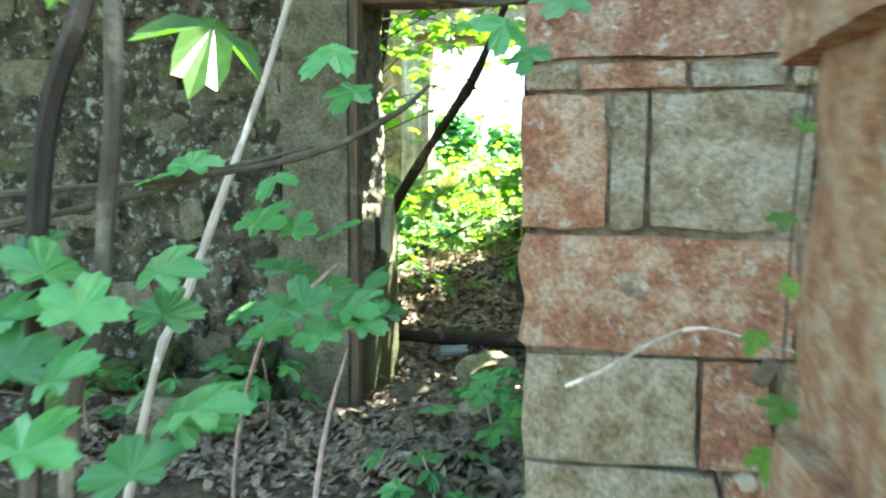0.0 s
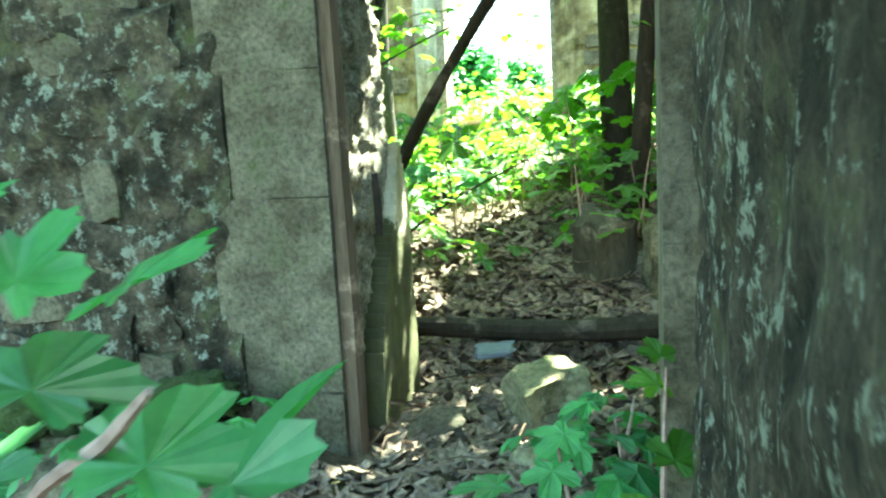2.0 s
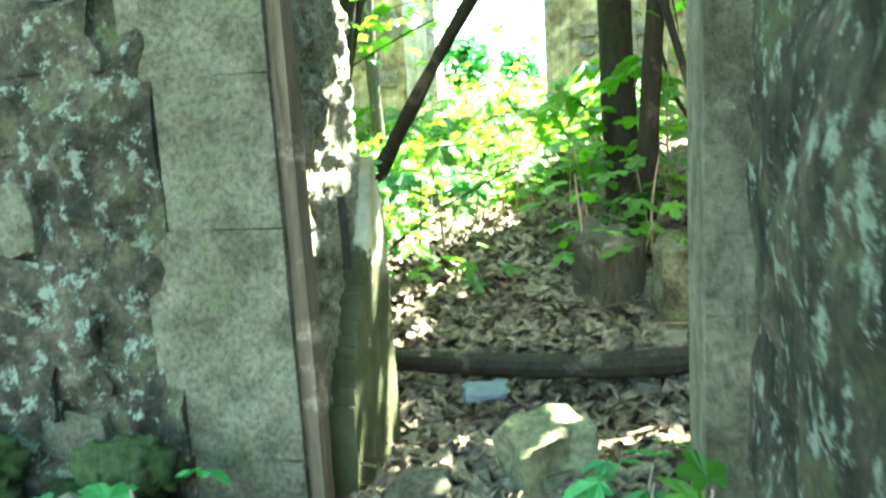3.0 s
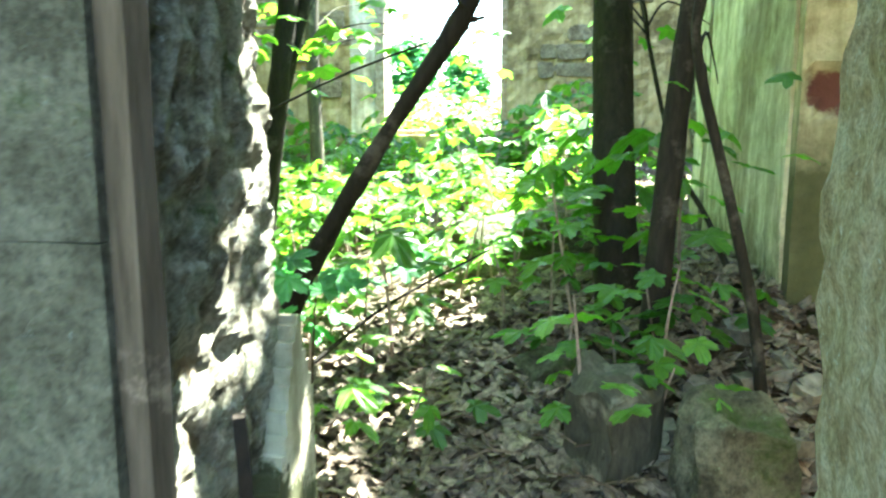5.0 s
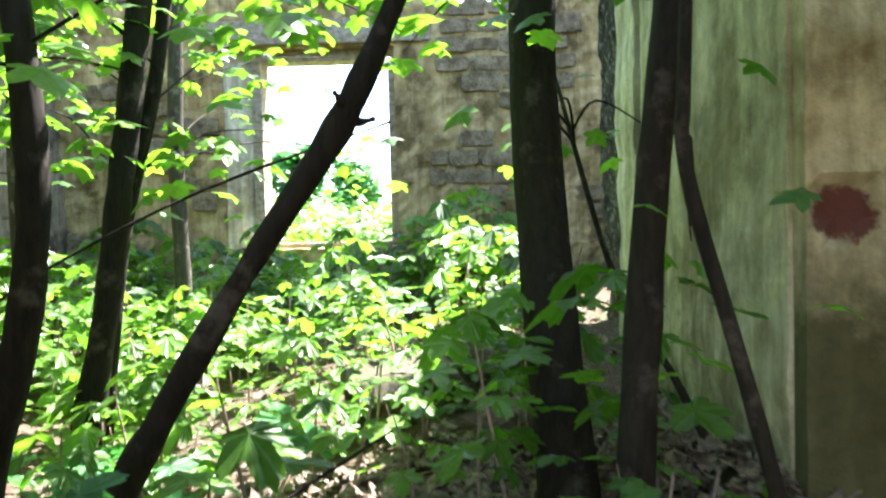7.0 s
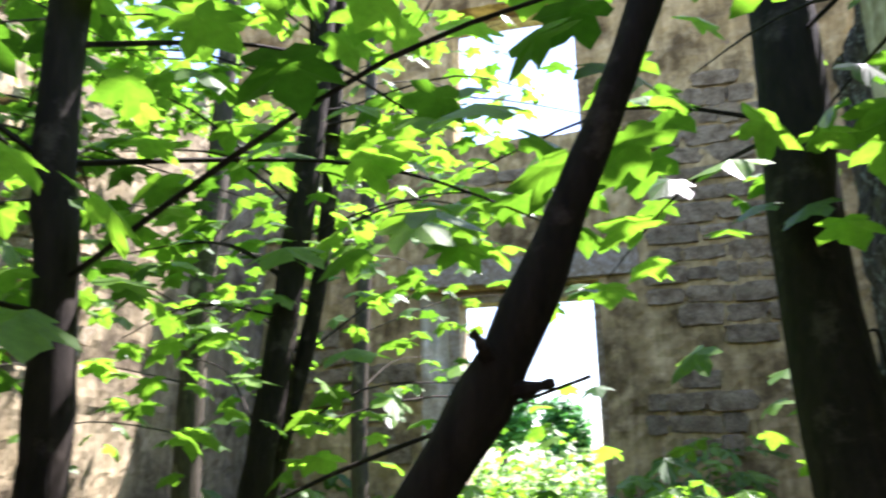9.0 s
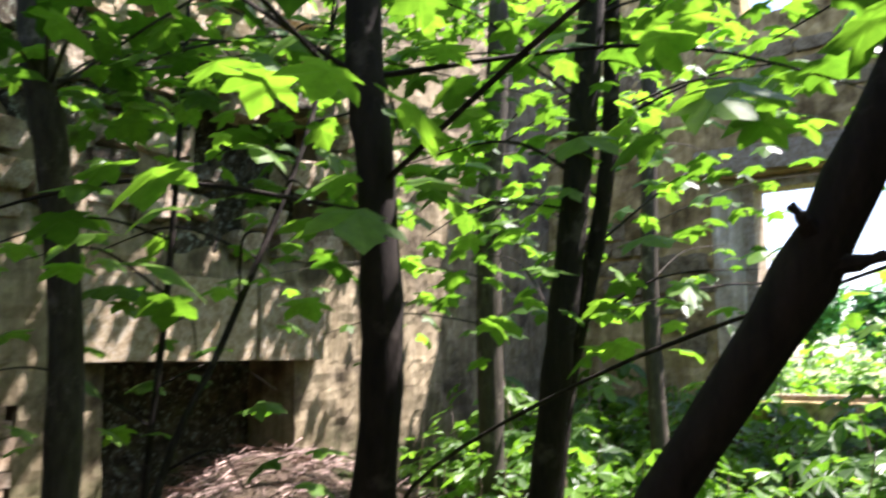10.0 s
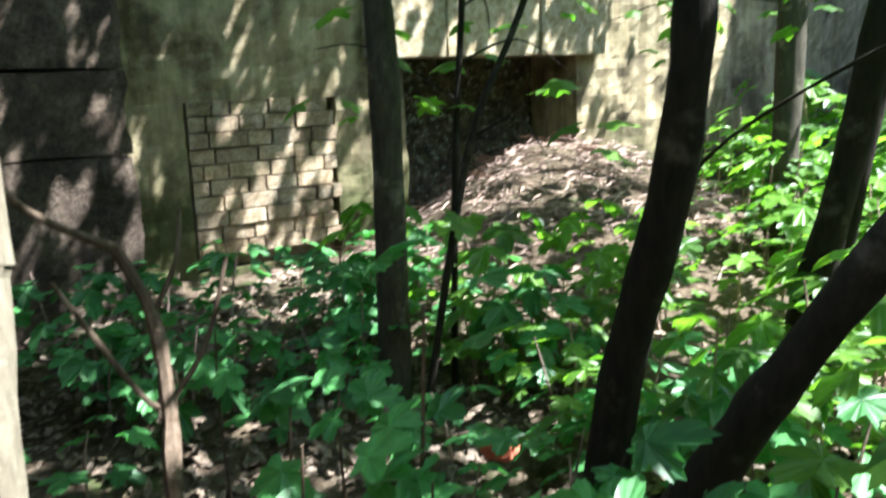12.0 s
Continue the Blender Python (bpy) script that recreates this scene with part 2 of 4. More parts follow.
BARK_DRY = bark_material("dry_dead_wood", (0.08, 0.066, 0.045), (0.19, 0.165, 0.12))
TIMBER = bark_material("old_timber", (0.05, 0.035, 0.022), (0.14, 0.1, 0.07), 0.1)
DEAD_LEAF = plain_noise("dead_leaf", (0.045, 0.032, 0.022), (0.36, 0.29, 0.23), 45)
# darker copy of TWIG for the ground, without its sunlit paleness
TWIG_DARK = plain_noise("darker_twig", (0.05, 0.036, 0.026), (0.16, 0.12, 0.09), 40)
# pale pinkish twigs: the sun on the heap is put into this colour
TWIG = plain_noise("sunlit_dry_twig", (0.16, 0.11, 0.095), (0.44, 0.34, 0.3), 40)
CHIP = plain_noise("stone_chip", (0.06, 0.055, 0.045), (0.22, 0.2, 0.17), 25)
SLATE = plain_noise("blue_slate", (0.1, 0.12, 0.18), (0.17, 0.19, 0.26), 15, 0.5)
IRON = plain_noise("rusty_iron", (0.012, 0.01, 0.01), (0.05, 0.035, 0.025), 30, 0.6)
TERRACOTTA = plain_noise("broken_red_brick", (0.35, 0.09, 0.05), (0.55, 0.17, 0.1), 30)
MOSS = plain_noise("dark_moss", (0.012, 0.02, 0.006), (0.05, 0.075, 0.018), 60, 0.95, 1.0)
MEADOW = plain_noise("meadow_grass", (0.14, 0.2, 0.05), (0.3, 0.36, 0.12), 1.5)


# ---- building helpers (all in plan units, scaled by U when linked) ----
def link(name, verts, faces, mat, parent=None, label="", smooth=False):
    me = bpy.data.meshes.new(name)
    me.from_pydata([tuple(float(c) * U for c in v) for v in verts], [], [tuple(int(i) for i in f) for f in faces])
    me.materials.append(mat)
    if smooth:
        me.polygons.foreach_set("use_smooth", [True] * len(me.polygons))
    me.update()
    ob = new(name, me)
    ob.parent = parent
    if label:
        ob["label"] = label
    return ob


def piece(name, mesh, parent, loc, rot=(0, 0, 0), size=(1, 1, 1)):
    """One more object on a shared mesh."""
    ob = new(name, mesh)
    ob.parent = parent
    ob.location = Vector(loc) * U
    ob.rotation_euler = rot
    ob.scale = size
    return ob


def empty(name, loc=(0, 0, 0)):
    ob = new(name)
    ob.location = Vector(loc) * U
    return ob


def tube(points, radii, sides=9, wob=0.0, seed=0):
    """Vertices and faces of a tapering stem along a smooth line through the points."""
    rng = np.random.RandomState(seed)
    pts = np.array(points, float)
    rad = np.array(radii, float)
    n = len(pts)
    fine, fr = [], []
    for i in range(n - 1):
        p0, p1, p2, p3 = pts[max(i - 1, 0)], pts[i], pts[i + 1], pts[min(i + 2, n - 1)]
        for k in range(5):
            t = k / 5
            fine.append(0.5 * (2 * p1 + (p2 - p0) * t + (2 * p0 - 5 * p1 + 4 * p2 - p3) * t * t + (3 * p1 - p0 - 3 * p2 + p3) * t ** 3))
            fr.append(rad[i] * (1 - t) + rad[i + 1] * t)
    fine.append(pts[-1])
    fr.append(rad[-1])
    fine, fr = np.array(fine), np.array(fr)
    verts, faces = [], []
    for i, c in enumerate(fine):
        d = fine[min(i + 1, len(fine) - 1)] - fine[max(i - 1, 0)]
        d = d / (np.linalg.norm(d) + 1e-9)
        side = np.cross(d, (0.31, 0.83, 0.2))
        side /= np.linalg.norm(side)
        up = np.cross(d, side)
        bulge = 1 + wob * rng.uniform(-1, 1)
        for s in range(sides):
            a = 2 * math.pi * s / sides
            r = fr[i] * bulge * (1 + wob * rng.uniform(-0.6, 0.6))
            verts.append(c + r * (math.cos(a) * side + math.sin(a) * up))
    for i in range(len(fine) - 1):
        for s in range(sides):
            a, b = i * sides + s, i * sides + (s + 1) % sides
            faces.append((a, b, b + sides, a + sides))
    faces.append(tuple(range(sides))[::-1])
    faces.append(tuple(range(len(verts) - sides, len(verts))))
    return verts, faces


def slab(name, origin, along, up_len, out, width, thick, mat, holes=(), top=None, step=0.08, rough=0.012, seed=0, parent=None, label="", dent=None):
    """A wall panel: front face displaced like worn masonry, real openings, ragged top, full thickness.
    along and out are unit directions; holes are (u0, u1, v0, v1); top(u) gives the height at u."""
    o, a, n = np.array(origin, float), np.array(along, float), np.array(out, float)
    us = set(np.round(np.linspace(0, width, max(2, int(width / step) + 1)), 4))
    vs = set(np.round(np.linspace(0, up_len, max(2, int(up_len / step) + 1)), 4))
    for h in holes:
        us |= {round(c, 4) for c in h[:2] if 0 <= c <= width}
        vs |= {round(c, 4) for c in h[2:] if 0 <= c <= up_len}
    us, vs = sorted(us), sorted(vs)
    verts, index, faces = [], {}, []

    def vert(i, j, back):
        key = (i, j, back)
        if key not in index:
            p = o + a * us[i] + np.array((0, 0, vs[j]))
            q = Vector(p * 3.1 + seed)
            d = rough * (noise.fractal(q, 0.8, 2.0, 4) + 0.5 * noise.noise(q * 5) + 0.35 * noise.noise(q * 13))
            if dent:
                d += dent(us[i], vs[j])
            p = p + n * d if not back else p - n * thick + n * rough * noise.noise(q)
            index[key] = len(verts)
            verts.append(p)
        return index[key]

    keep = set()
    for i in range(len(us) - 1):
        for j in range(len(vs) - 1):
            u, v = (us[i] + us[i + 1]) / 2, (vs[j] + vs[j + 1]) / 2
            if any(h[0] < u < h[1] and h[2] < v < h[3] for h in holes) or (top and v > top(u)):
                continue
            keep.add((i, j))
    for i, j in keep:
        f = [(i, j), (i + 1, j), (i + 1, j + 1), (i, j + 1)]
        faces.append([vert(*c, False) for c in f])
        faces.append([vert(*c, True) for c in reversed(f)])
        for k, (di, dj) in enumerate(((0, -1), (1, 0), (0, 1), (-1, 0))):
            if (i + di, j + dj) not in keep:
                c, d = f[k], f[(k + 1) % 4]
                faces.append([vert(*d, False), vert(*c, False), vert(*c, True), vert(*d, True)])
    if np.dot(np.cross(a, (0, 0, 1)), n) < 0:
        faces = [f[::-1] for f in faces]
    return link(name, verts, faces, mat, parent, label)


def stone_mesh(name, mat, seed, sub=3, sharp=0.35, jag=0.08):
    """A unit block with rounded, chipped edges: -0.5 to 0.5 on each side."""
    bm = bmesh.new()
    bmesh.ops.create_cube(bm, size=1.0)
    bmesh.ops.subdivide_edges(bm, edges=bm.edges[:], cuts=sub, use_grid_fill=True)
    rng = Vector((seed * 3.7, seed * 1.3, seed * 7.1))
    for v in bm.verts:
        c = v.co.copy()
        ball = c.normalized() * 0.62
        edge = sum(1 for k in c if abs(k) > 0.49)
        v.co = c.lerp(ball, sharp * (0.15, 0.2, 0.55, 0.9)[edge])
        v.co += noise.noise_vector(c * 2.3 + rng) * jag + noise.noise_vector(c * 6 + rng) * jag * 0.3
    me = bpy.data.meshes.new(name)
    bmesh.ops.scale(bm, vec=(U, U, U), verts=bm.verts)
    bm.to_mesh(me)
    bm.free()
    me.materials.append(mat)
    me.polygons.foreach_set("use_smooth", [True] * len(me.polygons))
    me.set_sharp_from_angle(angle=radians(34))
    return me


def leaf_shape(curl=0.0, seed=0):
    """A five-lobed sycamore leaf, one unit wide, stalk at the origin, pointing along +y."""
    rng = random.Random(seed)
    outline = []
    lobes = [(-118, 0.36), (-62, 0.55), (0, 0.68), (62, 0.55), (118, 0.36)]
    for k, (ang, ln) in enumerate(lobes):
        ln *= rng.uniform(0.9, 1.08)
        for da, f in ((-21, 0.74), (-14, 0.9), (-7, 0.87), (0, 1.0), (7, 0.87), (14, 0.9), (21, 0.74)):
            outline.append((ang + da, ln * f))
        if k < 4:
            outline.append(((ang + lobes[k + 1][0]) / 2, 0.36 * rng.uniform(0.85, 1.1)))
    outline.append((180, 0.1))
    verts = [(0.0, 0.18, 0.0)]
    for ang, r in outline:
        x, y = r * math.sin(radians(ang)), 0.18 + r * math.cos(radians(ang))
        verts.append((x, y, -curl * (x * x * 1.2 + (y - 0.2) ** 2 * 0.9) + 0.05 * abs(math.sin(radians(ang) * 2.5)) + rng.uniform(-0.012, 0.012)))
    n = len(outline)
    faces = [(0, 1 + (i + 1) % n, 1 + i) for i in range(n)]
    return np.array(verts), faces


LEAF_SHAPES = [leaf_shape(c, i) for i, c in enumerate((0.15, 0.5, 0.9, 0.3))]


def leaf_small(seed):
    """The same leaf with fewer corners, for crowns."""
    rng = random.Random(seed)
    half = [(0.17, -0.07), (0.42, -0.06), (0.38, 0.06), (0.3, 0.17), (0.5, 0.3), (0.6, 0.52), (0.44, 0.54), (0.25, 0.52), (0.26, 0.66), (0.15, 0.8)]
    pts = [(0, 0.03)] + [(-x, y) for x, y in half] + [(0.0, 1.0)] + half[::-1]
    pts = [(x * rng.uniform(0.9, 1.1), y + rng.uniform(-0.03, 0.03)) for x, y in pts]
    verts = [(0.0, 0.3, 0.05)] + [(x, y, -0.5 * x * x - 0.25 * (y - 0.3) ** 2 + rng.uniform(-0.02, 0.02)) for x, y in pts]
    n = len(pts)
    return np.array(verts), [(0, 1 + (i + 1) % n, 1 + i) for i in range(n)]


SMALL = [leaf_small(i) for i in range(3)]


def leaf_turn(rng, droop=0.5):
    """A mostly level leaf with a random heading and droop."""
    return Euler((rng.uniform(-1, 0.35) * droop - 0.15, rng.uniform(-1, 1) * droop * 0.7, rng.uniform(0, 2 * math.pi))).to_matrix()


def leaf_cloud(name, spots, sizes, mat, parent, seed=0, droop=0.6, label=""):
    """Many leaves as one mesh."""
    rng = random.Random(seed)
    verts, faces = [], []
    for s, size in zip(spots, sizes):
        v, f = SMALL[rng.randrange(3)]
        r = np.array(leaf_turn(rng, droop))
        base = len(verts)
        verts += list((v * size) @ r.T + np.array(s))
        faces += [tuple(i + base for i in t) for t in f]
    return link(name, verts, faces, mat, parent, label)


LEAF_MESH = {}


def leaf_mesh(mat, i):
    if (mat.name, i) not in LEAF_MESH:
        v, f = LEAF_SHAPES[i]
        me = bpy.data.meshes.new("leaf")
        me.from_pydata([tuple(c * U for c in p) for p in v], [], f)
        me.materials.append(mat)
        LEAF_MESH[mat.name, i] = me
    return LEAF_MESH[mat.name, i]


def ground_z(x, y):
    """Height of the rubble-strewn ground."""
    z = -0.45 + 0.45 * min(1, max(0, (y - 2.6) / 2.2))
    inside = min(1, max(0, (y - 5.45) / 1.0))
    z += 0.36 * inside * min(1, max(0, (x + 1.2) / 1.4))
    z += 0.16 * min(1, max(0, (x - 0.45) / 0.4)) * inside
    z += 0.12 * inside * min(1, max(0, (-x - 1.0) / 1.5))
    heap = math.exp(-((x + 3.25) / 0.75) ** 2 - ((y - 8.8) / 0.9) ** 2)
    z += 0.55 * heap * inside
    if y > 13.2:
        z += (0.75 - z) * min(1, (y - 13.2) / 1.5) * (1 if abs(x) < 40 else 1)
    return z


def ground_at(x, y):
    q = Vector((x * 1.7, y * 1.7, 0.3))
    return ground_z(x, y) + 0.05 * noise.fractal(q, 0.9, 2.0, 4) + 0.02 * noise.noise(q * 5)


# ---- ground ----
def axis_lines(lo, hi, step, far):
    near = list(np.arange(lo, hi + 1e-6, step))
    out, d = [], step
    c = hi
    while c < far:
        d *= 1.35
        c += d
        out.append(c)
    back = [lo - (o - hi) for o in out]
    return back[::-1] + near + out


gx, gy = axis_lines(-4.6, 3.4, 0.07, 700), axis_lines(1.0, 13.6, 0.07, 700)
gv = [(x, y, ground_at(x, y) if abs(x) < 60 and -40 < y < 60 else ground_z(x, y)) for y in gy for x in gx]
gf = [(j * len(gx) + i, j * len(gx) + i + 1, (j + 1) * len(gx) + i + 1, (j + 1) * len(gx) + i) for j in range(len(gy) - 1) for i in range(len(gx) - 1)]
ground = link("ground", gv, gf, GROUND, smooth=True)
tagged(ground, "dark soil covered in leaf litter and rubble", "ground", kind="structure")
meadow = link("ground_meadow", [(-60, 14.2, 0.8), (60, 14.2, 0.8), (60, 90, 0.9), (-60, 90, 0.9)], [(0, 1, 2, 3)], MEADOW)
tagged(meadow, "sunlit pale green meadow outside the ruin", "grass", kind="structure")

# ---- setting: walls ----
STR = dict(kind="structure")


def ragged(base, amp, seed):
    return lambda u: base + amp * noise.fractal(Vector((u * 0.9, seed, 0.2)), 0.8, 2.0, 4) + amp * 0.35 * noise.cell(Vector((u * 3.1, seed, 0)))


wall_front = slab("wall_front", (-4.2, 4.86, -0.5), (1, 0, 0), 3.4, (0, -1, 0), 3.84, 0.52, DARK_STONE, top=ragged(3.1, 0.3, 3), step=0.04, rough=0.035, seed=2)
tagged(wall_front, "rubble stone wall with pale lichen and moss, shade in its dark colour", "wall", **STR)
wall_jamb = slab("wall_jamb", (-0.36, 4.9, -0.4), (1, 0, 0), 3.2, (0, -1, 0), 0.23, 0.4, MORTAR, step=0.06, rough=0.01, seed=4)
tagged(wall_jamb, "core of the door jamb behind dressed stones", "wall", **STR)
def pitted(u, v):
    q = Vector((u * 26, v * 20, 3.0))
    return -0.03 * max(0.0, noise.noise(q)) - 0.012 * max(0.0, noise.noise(q * 2.3))


wall_reveal = slab("wall_reveal", (-0.11, 4.93, 0.2), (0, 1, 0), 2.55, (1, 0, 0), 0.37, 0.2, REVEAL, step=0.011, rough=0.024, seed=5, dent=pitted)
tagged(wall_reveal, "rough pale stone reveal of the doorway", "wall", **STR)


def reveal_top(u):
    return 0.98 - 0.55 * abs(u - 0.26) / 0.26 + 0.04 * noise.noise(Vector((u * 9, 0, 0)))


wall_reveal_plaster = slab("wall_reveal_plaster", (-0.068, 5.03, -0.25), (0, 1, 0), 1.1, (1, 0, 0), 0.33, 0.12, PLASTER_SMOOTH, top=reveal_top, step=0.012, rough=0.004, seed=6)
tagged(wall_reveal_plaster, "smooth pale plaster left on the lower reveal", "wall", **STR)
wall_over_door = slab("wall_over_door", (-0.4, 4.92, 1.5), (1, 0, 0), 1.5, (0, -1, 0), 1.3, 0.45, DARK_STONE, top=ragged(1.3, 0.2, 9), step=0.07, rough=0.03, seed=7)
tagged(wall_over_door, "rubble masonry above the doorway", "wall", **STR)

# the thick wall beside the approach, with its red stone end
wall_end = slab("wall_end", (0.67, 3.33, -0.6), (1, 0, 0), 2.9, (0, -1, 0), 1.6, 0.4, MORTAR, top=ragged(2.6, 0.3, 12), step=0.05, rough=0.02, seed=8)
tagged(wall_end, "lime mortar core of the red sandstone wall", "wall", **STR)
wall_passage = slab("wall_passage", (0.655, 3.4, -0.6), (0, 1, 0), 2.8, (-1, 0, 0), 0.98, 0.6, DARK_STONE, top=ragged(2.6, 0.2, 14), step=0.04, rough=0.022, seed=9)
tagged(wall_passage, "rough wall face with grey lichen streaks, shade in its dark colour", "wall", **STR)
wall_splay = slab("wall_splay", (0.66, 4.64, -0.4), (0.115, 0.9934, 0), 2.8, (-0.9934, 0.115, 0), 0.84, 0.6, TAN_STONE, top=ragged(2.6, 0.2, 15), step=0.035, rough=0.022, seed=10)
tagged(wall_splay, "splayed mossy buff stone reveal of the doorway", "wall", **STR)
wall_front_right = slab("wall_front_right", (1.15, 5.0, -0.4), (1, 0, 0), 3.2, (0, -1, 0), 2.4, 0.45, DARK_STONE, top=ragged(2.9, 0.3, 16), step=0.12, rough=0.03, seed=11)
tagged(wall_front_right, "rubble front wall continuing beside the doorway", "wall", **STR)


def spot_dent(u, v):
    d = math.hypot(u - 0.075, v - 1.1)
    return -0.02 if d < 0.065 else 0.0


wall_pier = slab("wall_pier", (0.945, 6.4, 0.0), (1, 0, 0), 4.2, (0, -1, 0), 2.4, 0.35, PLASTER_RED, top=ragged(2.5, 0.25, 17), step=0.03, rough=0.008, seed=12, dent=spot_dent)
tagged(wall_pier, "stained cream plaster wall with a bare red brick patch", "wall", **STR)
wall_pier_side = slab("wall_pier_side", (0.935, 6.46, 0.0), (0, 1, 0), 4.2, (-1, 0, 0), 1.25, 0.3, PLASTER_PALE, top=ragged(2.5, 0.25, 18), step=0.035, rough=0.008, seed=13)
tagged(wall_pier_side, "pale cracked plaster side of the pier", "wall", **STR)
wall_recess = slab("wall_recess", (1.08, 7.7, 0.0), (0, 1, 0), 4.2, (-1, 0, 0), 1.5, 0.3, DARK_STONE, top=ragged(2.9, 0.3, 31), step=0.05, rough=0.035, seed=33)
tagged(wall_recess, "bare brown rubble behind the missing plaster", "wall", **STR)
wall_pilaster = slab("wall_pilaster", (0.95, 7.9, 0.0), (0, 1, 0), 4.2, (-1, 0, 0), 0.3, 0.12, PLASTER_PALE, top=ragged(2.8, 0.2, 32), step=0.04, rough=0.014, seed=34)
tagged(wall_pilaster, "pale plastered pilaster on the side wall", "wall", **STR)
wall_right = slab("wall_right", (3.0, 5.2, 0.0), (0, 1, 0), 5.0, (-1, 0, 0), 8.2, 0.5, PLASTER, top=ragged(4.4, 0.6, 19), step=0.14, rough=0.03, seed=14)
tagged(wall_right, "stained plaster side wall of the ruin", "wall", **STR)

FAR_HOLES = [(2.15, 3.9, 0.9, 2.95), (2.54, 3.83, 4.45, 6.02)]
wall_far = slab("wall_far", (-4.2, 13.0, -0.1), (1, 0, 0), 7.0, (0, -1, 0), 7.6, 0.3, PLASTER, holes=FAR_HOLES, top=ragged(6.5, 0.5, 21), step=0.07, rough=0.03, seed=15)
tagged(wall_far, "two-storey ruined wall, peeling ochre plaster, window openings", "wall", **STR)
OUT_HOLES = [(2.5, 3.82, 0.95, 2.86), (2.5, 3.85, 4.45, 6.0)]
wall_far_outer = slab("wall_far_outer", (-4.2, 13.3, -0.1), (1, 0, 0), 7.0, (0, -1, 0), 7.6, 0.25, TAN_STONE, holes=OUT_HOLES, top=ragged(6.3, 0.5, 22), step=0.1, rough=0.015, seed=16)
tagged(wall_far_outer, "outer leaf of buff stone around the windows", "wall", **STR)
splay = slab("wall_window_splay", (-2.045, 13.02, 0.75), (0.78, 0.626, 0), 2.1, (0.626, -0.78, 0), 0.44, 0.1, PLASTER_PALE, step=0.06, rough=0.012, seed=17)
tagged(splay, "sunlit white plaster splay beside the window", "wall", **STR)

LEFT_HOLES = [(7.95 - 5.3, 9.3 - 5.3, 0.0, 1.3), (1.38, 2.2, 0.25, 1.1), (3.2, 4.4, 2.05, 3.0)]


def left_edge(u, v):
    return -0.02 * max(0.0, noise.noise(Vector((u * 2, v * 2, 4)))) - (0.06 if v > 2.0 + 0.3 * noise.noise(Vector((u * 1.5, 3, 0))) else 0)


wall_left = slab("wall_left", (-3.7, 5.3, -0.1), (0, 1, 0), 5.2, (1, 0, 0), 7.75, 0.45, PLASTER_OLD, holes=LEFT_HOLES, top=ragged(4.6, 0.7, 24), step=0.06, rough=0.022, seed=18, dent=left_edge)
tagged(wall_left, "ruined wall with fireplace and patches of old plaster", "wall", **STR)
wall_left_back = slab("wall_left_back", (-4.16, 5.3, -0.1), (0, 1, 0), 5.0, (1, 0, 0), 7.75, 0.3, DARK_STONE, top=ragged(4.4, 0.7, 25), step=0.12, rough=0.04, seed=19)
tagged(wall_left_back, "dark rubble back of the fireplace and wall", "wall", **STR)


# ---- stones set in the walls ----
def stones(name, mats, seed, count=4, sharp=0.3, jag=0.05):
    return [stone_mesh(name, mats[i % len(mats)], seed + i, 3, sharp, jag) for i in range(count)]


RED_BLOCKS = [stone_mesh("stone", m, 30 + i, 9, 0.1, 0.035) for i, m in enumerate((RED_STONE, RED_STONE, TAN_STONE, RED_STONE, TAN_STONE))]
MORTAR_LUMPS = [stone_mesh("mortar_lump", MORTAR, 180 + i, 4, 1.0, 0.22) for i in range(3)]
FAR_RUBBLE = stones("stone", [BEDDED], 160, 8, 0.4, 0.12)
RUBBLE = stones("stone", [DARK_STONE, DARK_STONE, DARK_STONE, QUOIN], 40, 8, 0.3, 0.12)
WALL_RUBBLE = stones("stone", [TAN_STONE, MORTAR, DARK_STONE, TAN_STONE], 140, 8, 0.25, 0.12)
QUOINS = [stone_mesh("stone", QUOIN, 60 + i, 7, 0.02, 0.006) for i in range(3)]
rs = random.Random(5)

window_1 = tagged(empty("window_1", (-1.03, 13.2, 0.8)), "empty window opening with pale stone margins", "window", **STR)
WINDOW_STONE = stones("window_jamb", [TAN_STONE], 95, 2, 0.04, 0.006)
piece("window_jamb", WINDOW_STONE[0], window_1, (0.7, 0.06, 1.0), (0, 0, 0), (0.1, 0.16, 2.2))
piece("window_jamb", WINDOW_STONE[1], window_1, (-0.72, 0.06, 1.0), (0, 0, 0), (0.1, 0.16, 2.2))
piece("window_lintel", WINDOW_STONE[0], window_1, (-0.01, 0.05, 1.99), (0, 0, 0), (1.55, 0.18, 0.11))


piece("window_lintel", WINDOW_STONE[1], window_1, (-0.02, -0.19, 2.2), (0, 0, 0), (2.25, 0.12, 0.24))
for j in range(26):
    x = -4.1 + rs.uniform(0, 0.2)
    z = 0.55 + j * 0.19
    while x < 2.9:
        w = rs.uniform(0.16, 0.48)
        clear = not (-2.2 < x + w / 2 < 0.0 and 0.7 < z < 3.35) and not (-1.85 < x + w / 2 < -0.1 and z > 4.1)
        if clear and noise.noise(Vector((x * 0.8, z * 0.9, 5.0))) > 0.12:
            piece("stone", FAR_RUBBLE[rs.randrange(8)], wall_far, (x + w / 2, 13.02 + rs.uniform(-0.012, 0.012), z), (0, rs.uniform(-0.04, 0.04), rs.uniform(-0.05, 0.05)), (w * 0.97, 0.09, 0.18 * rs.uniform(0.6, 1.1)))
        x += w


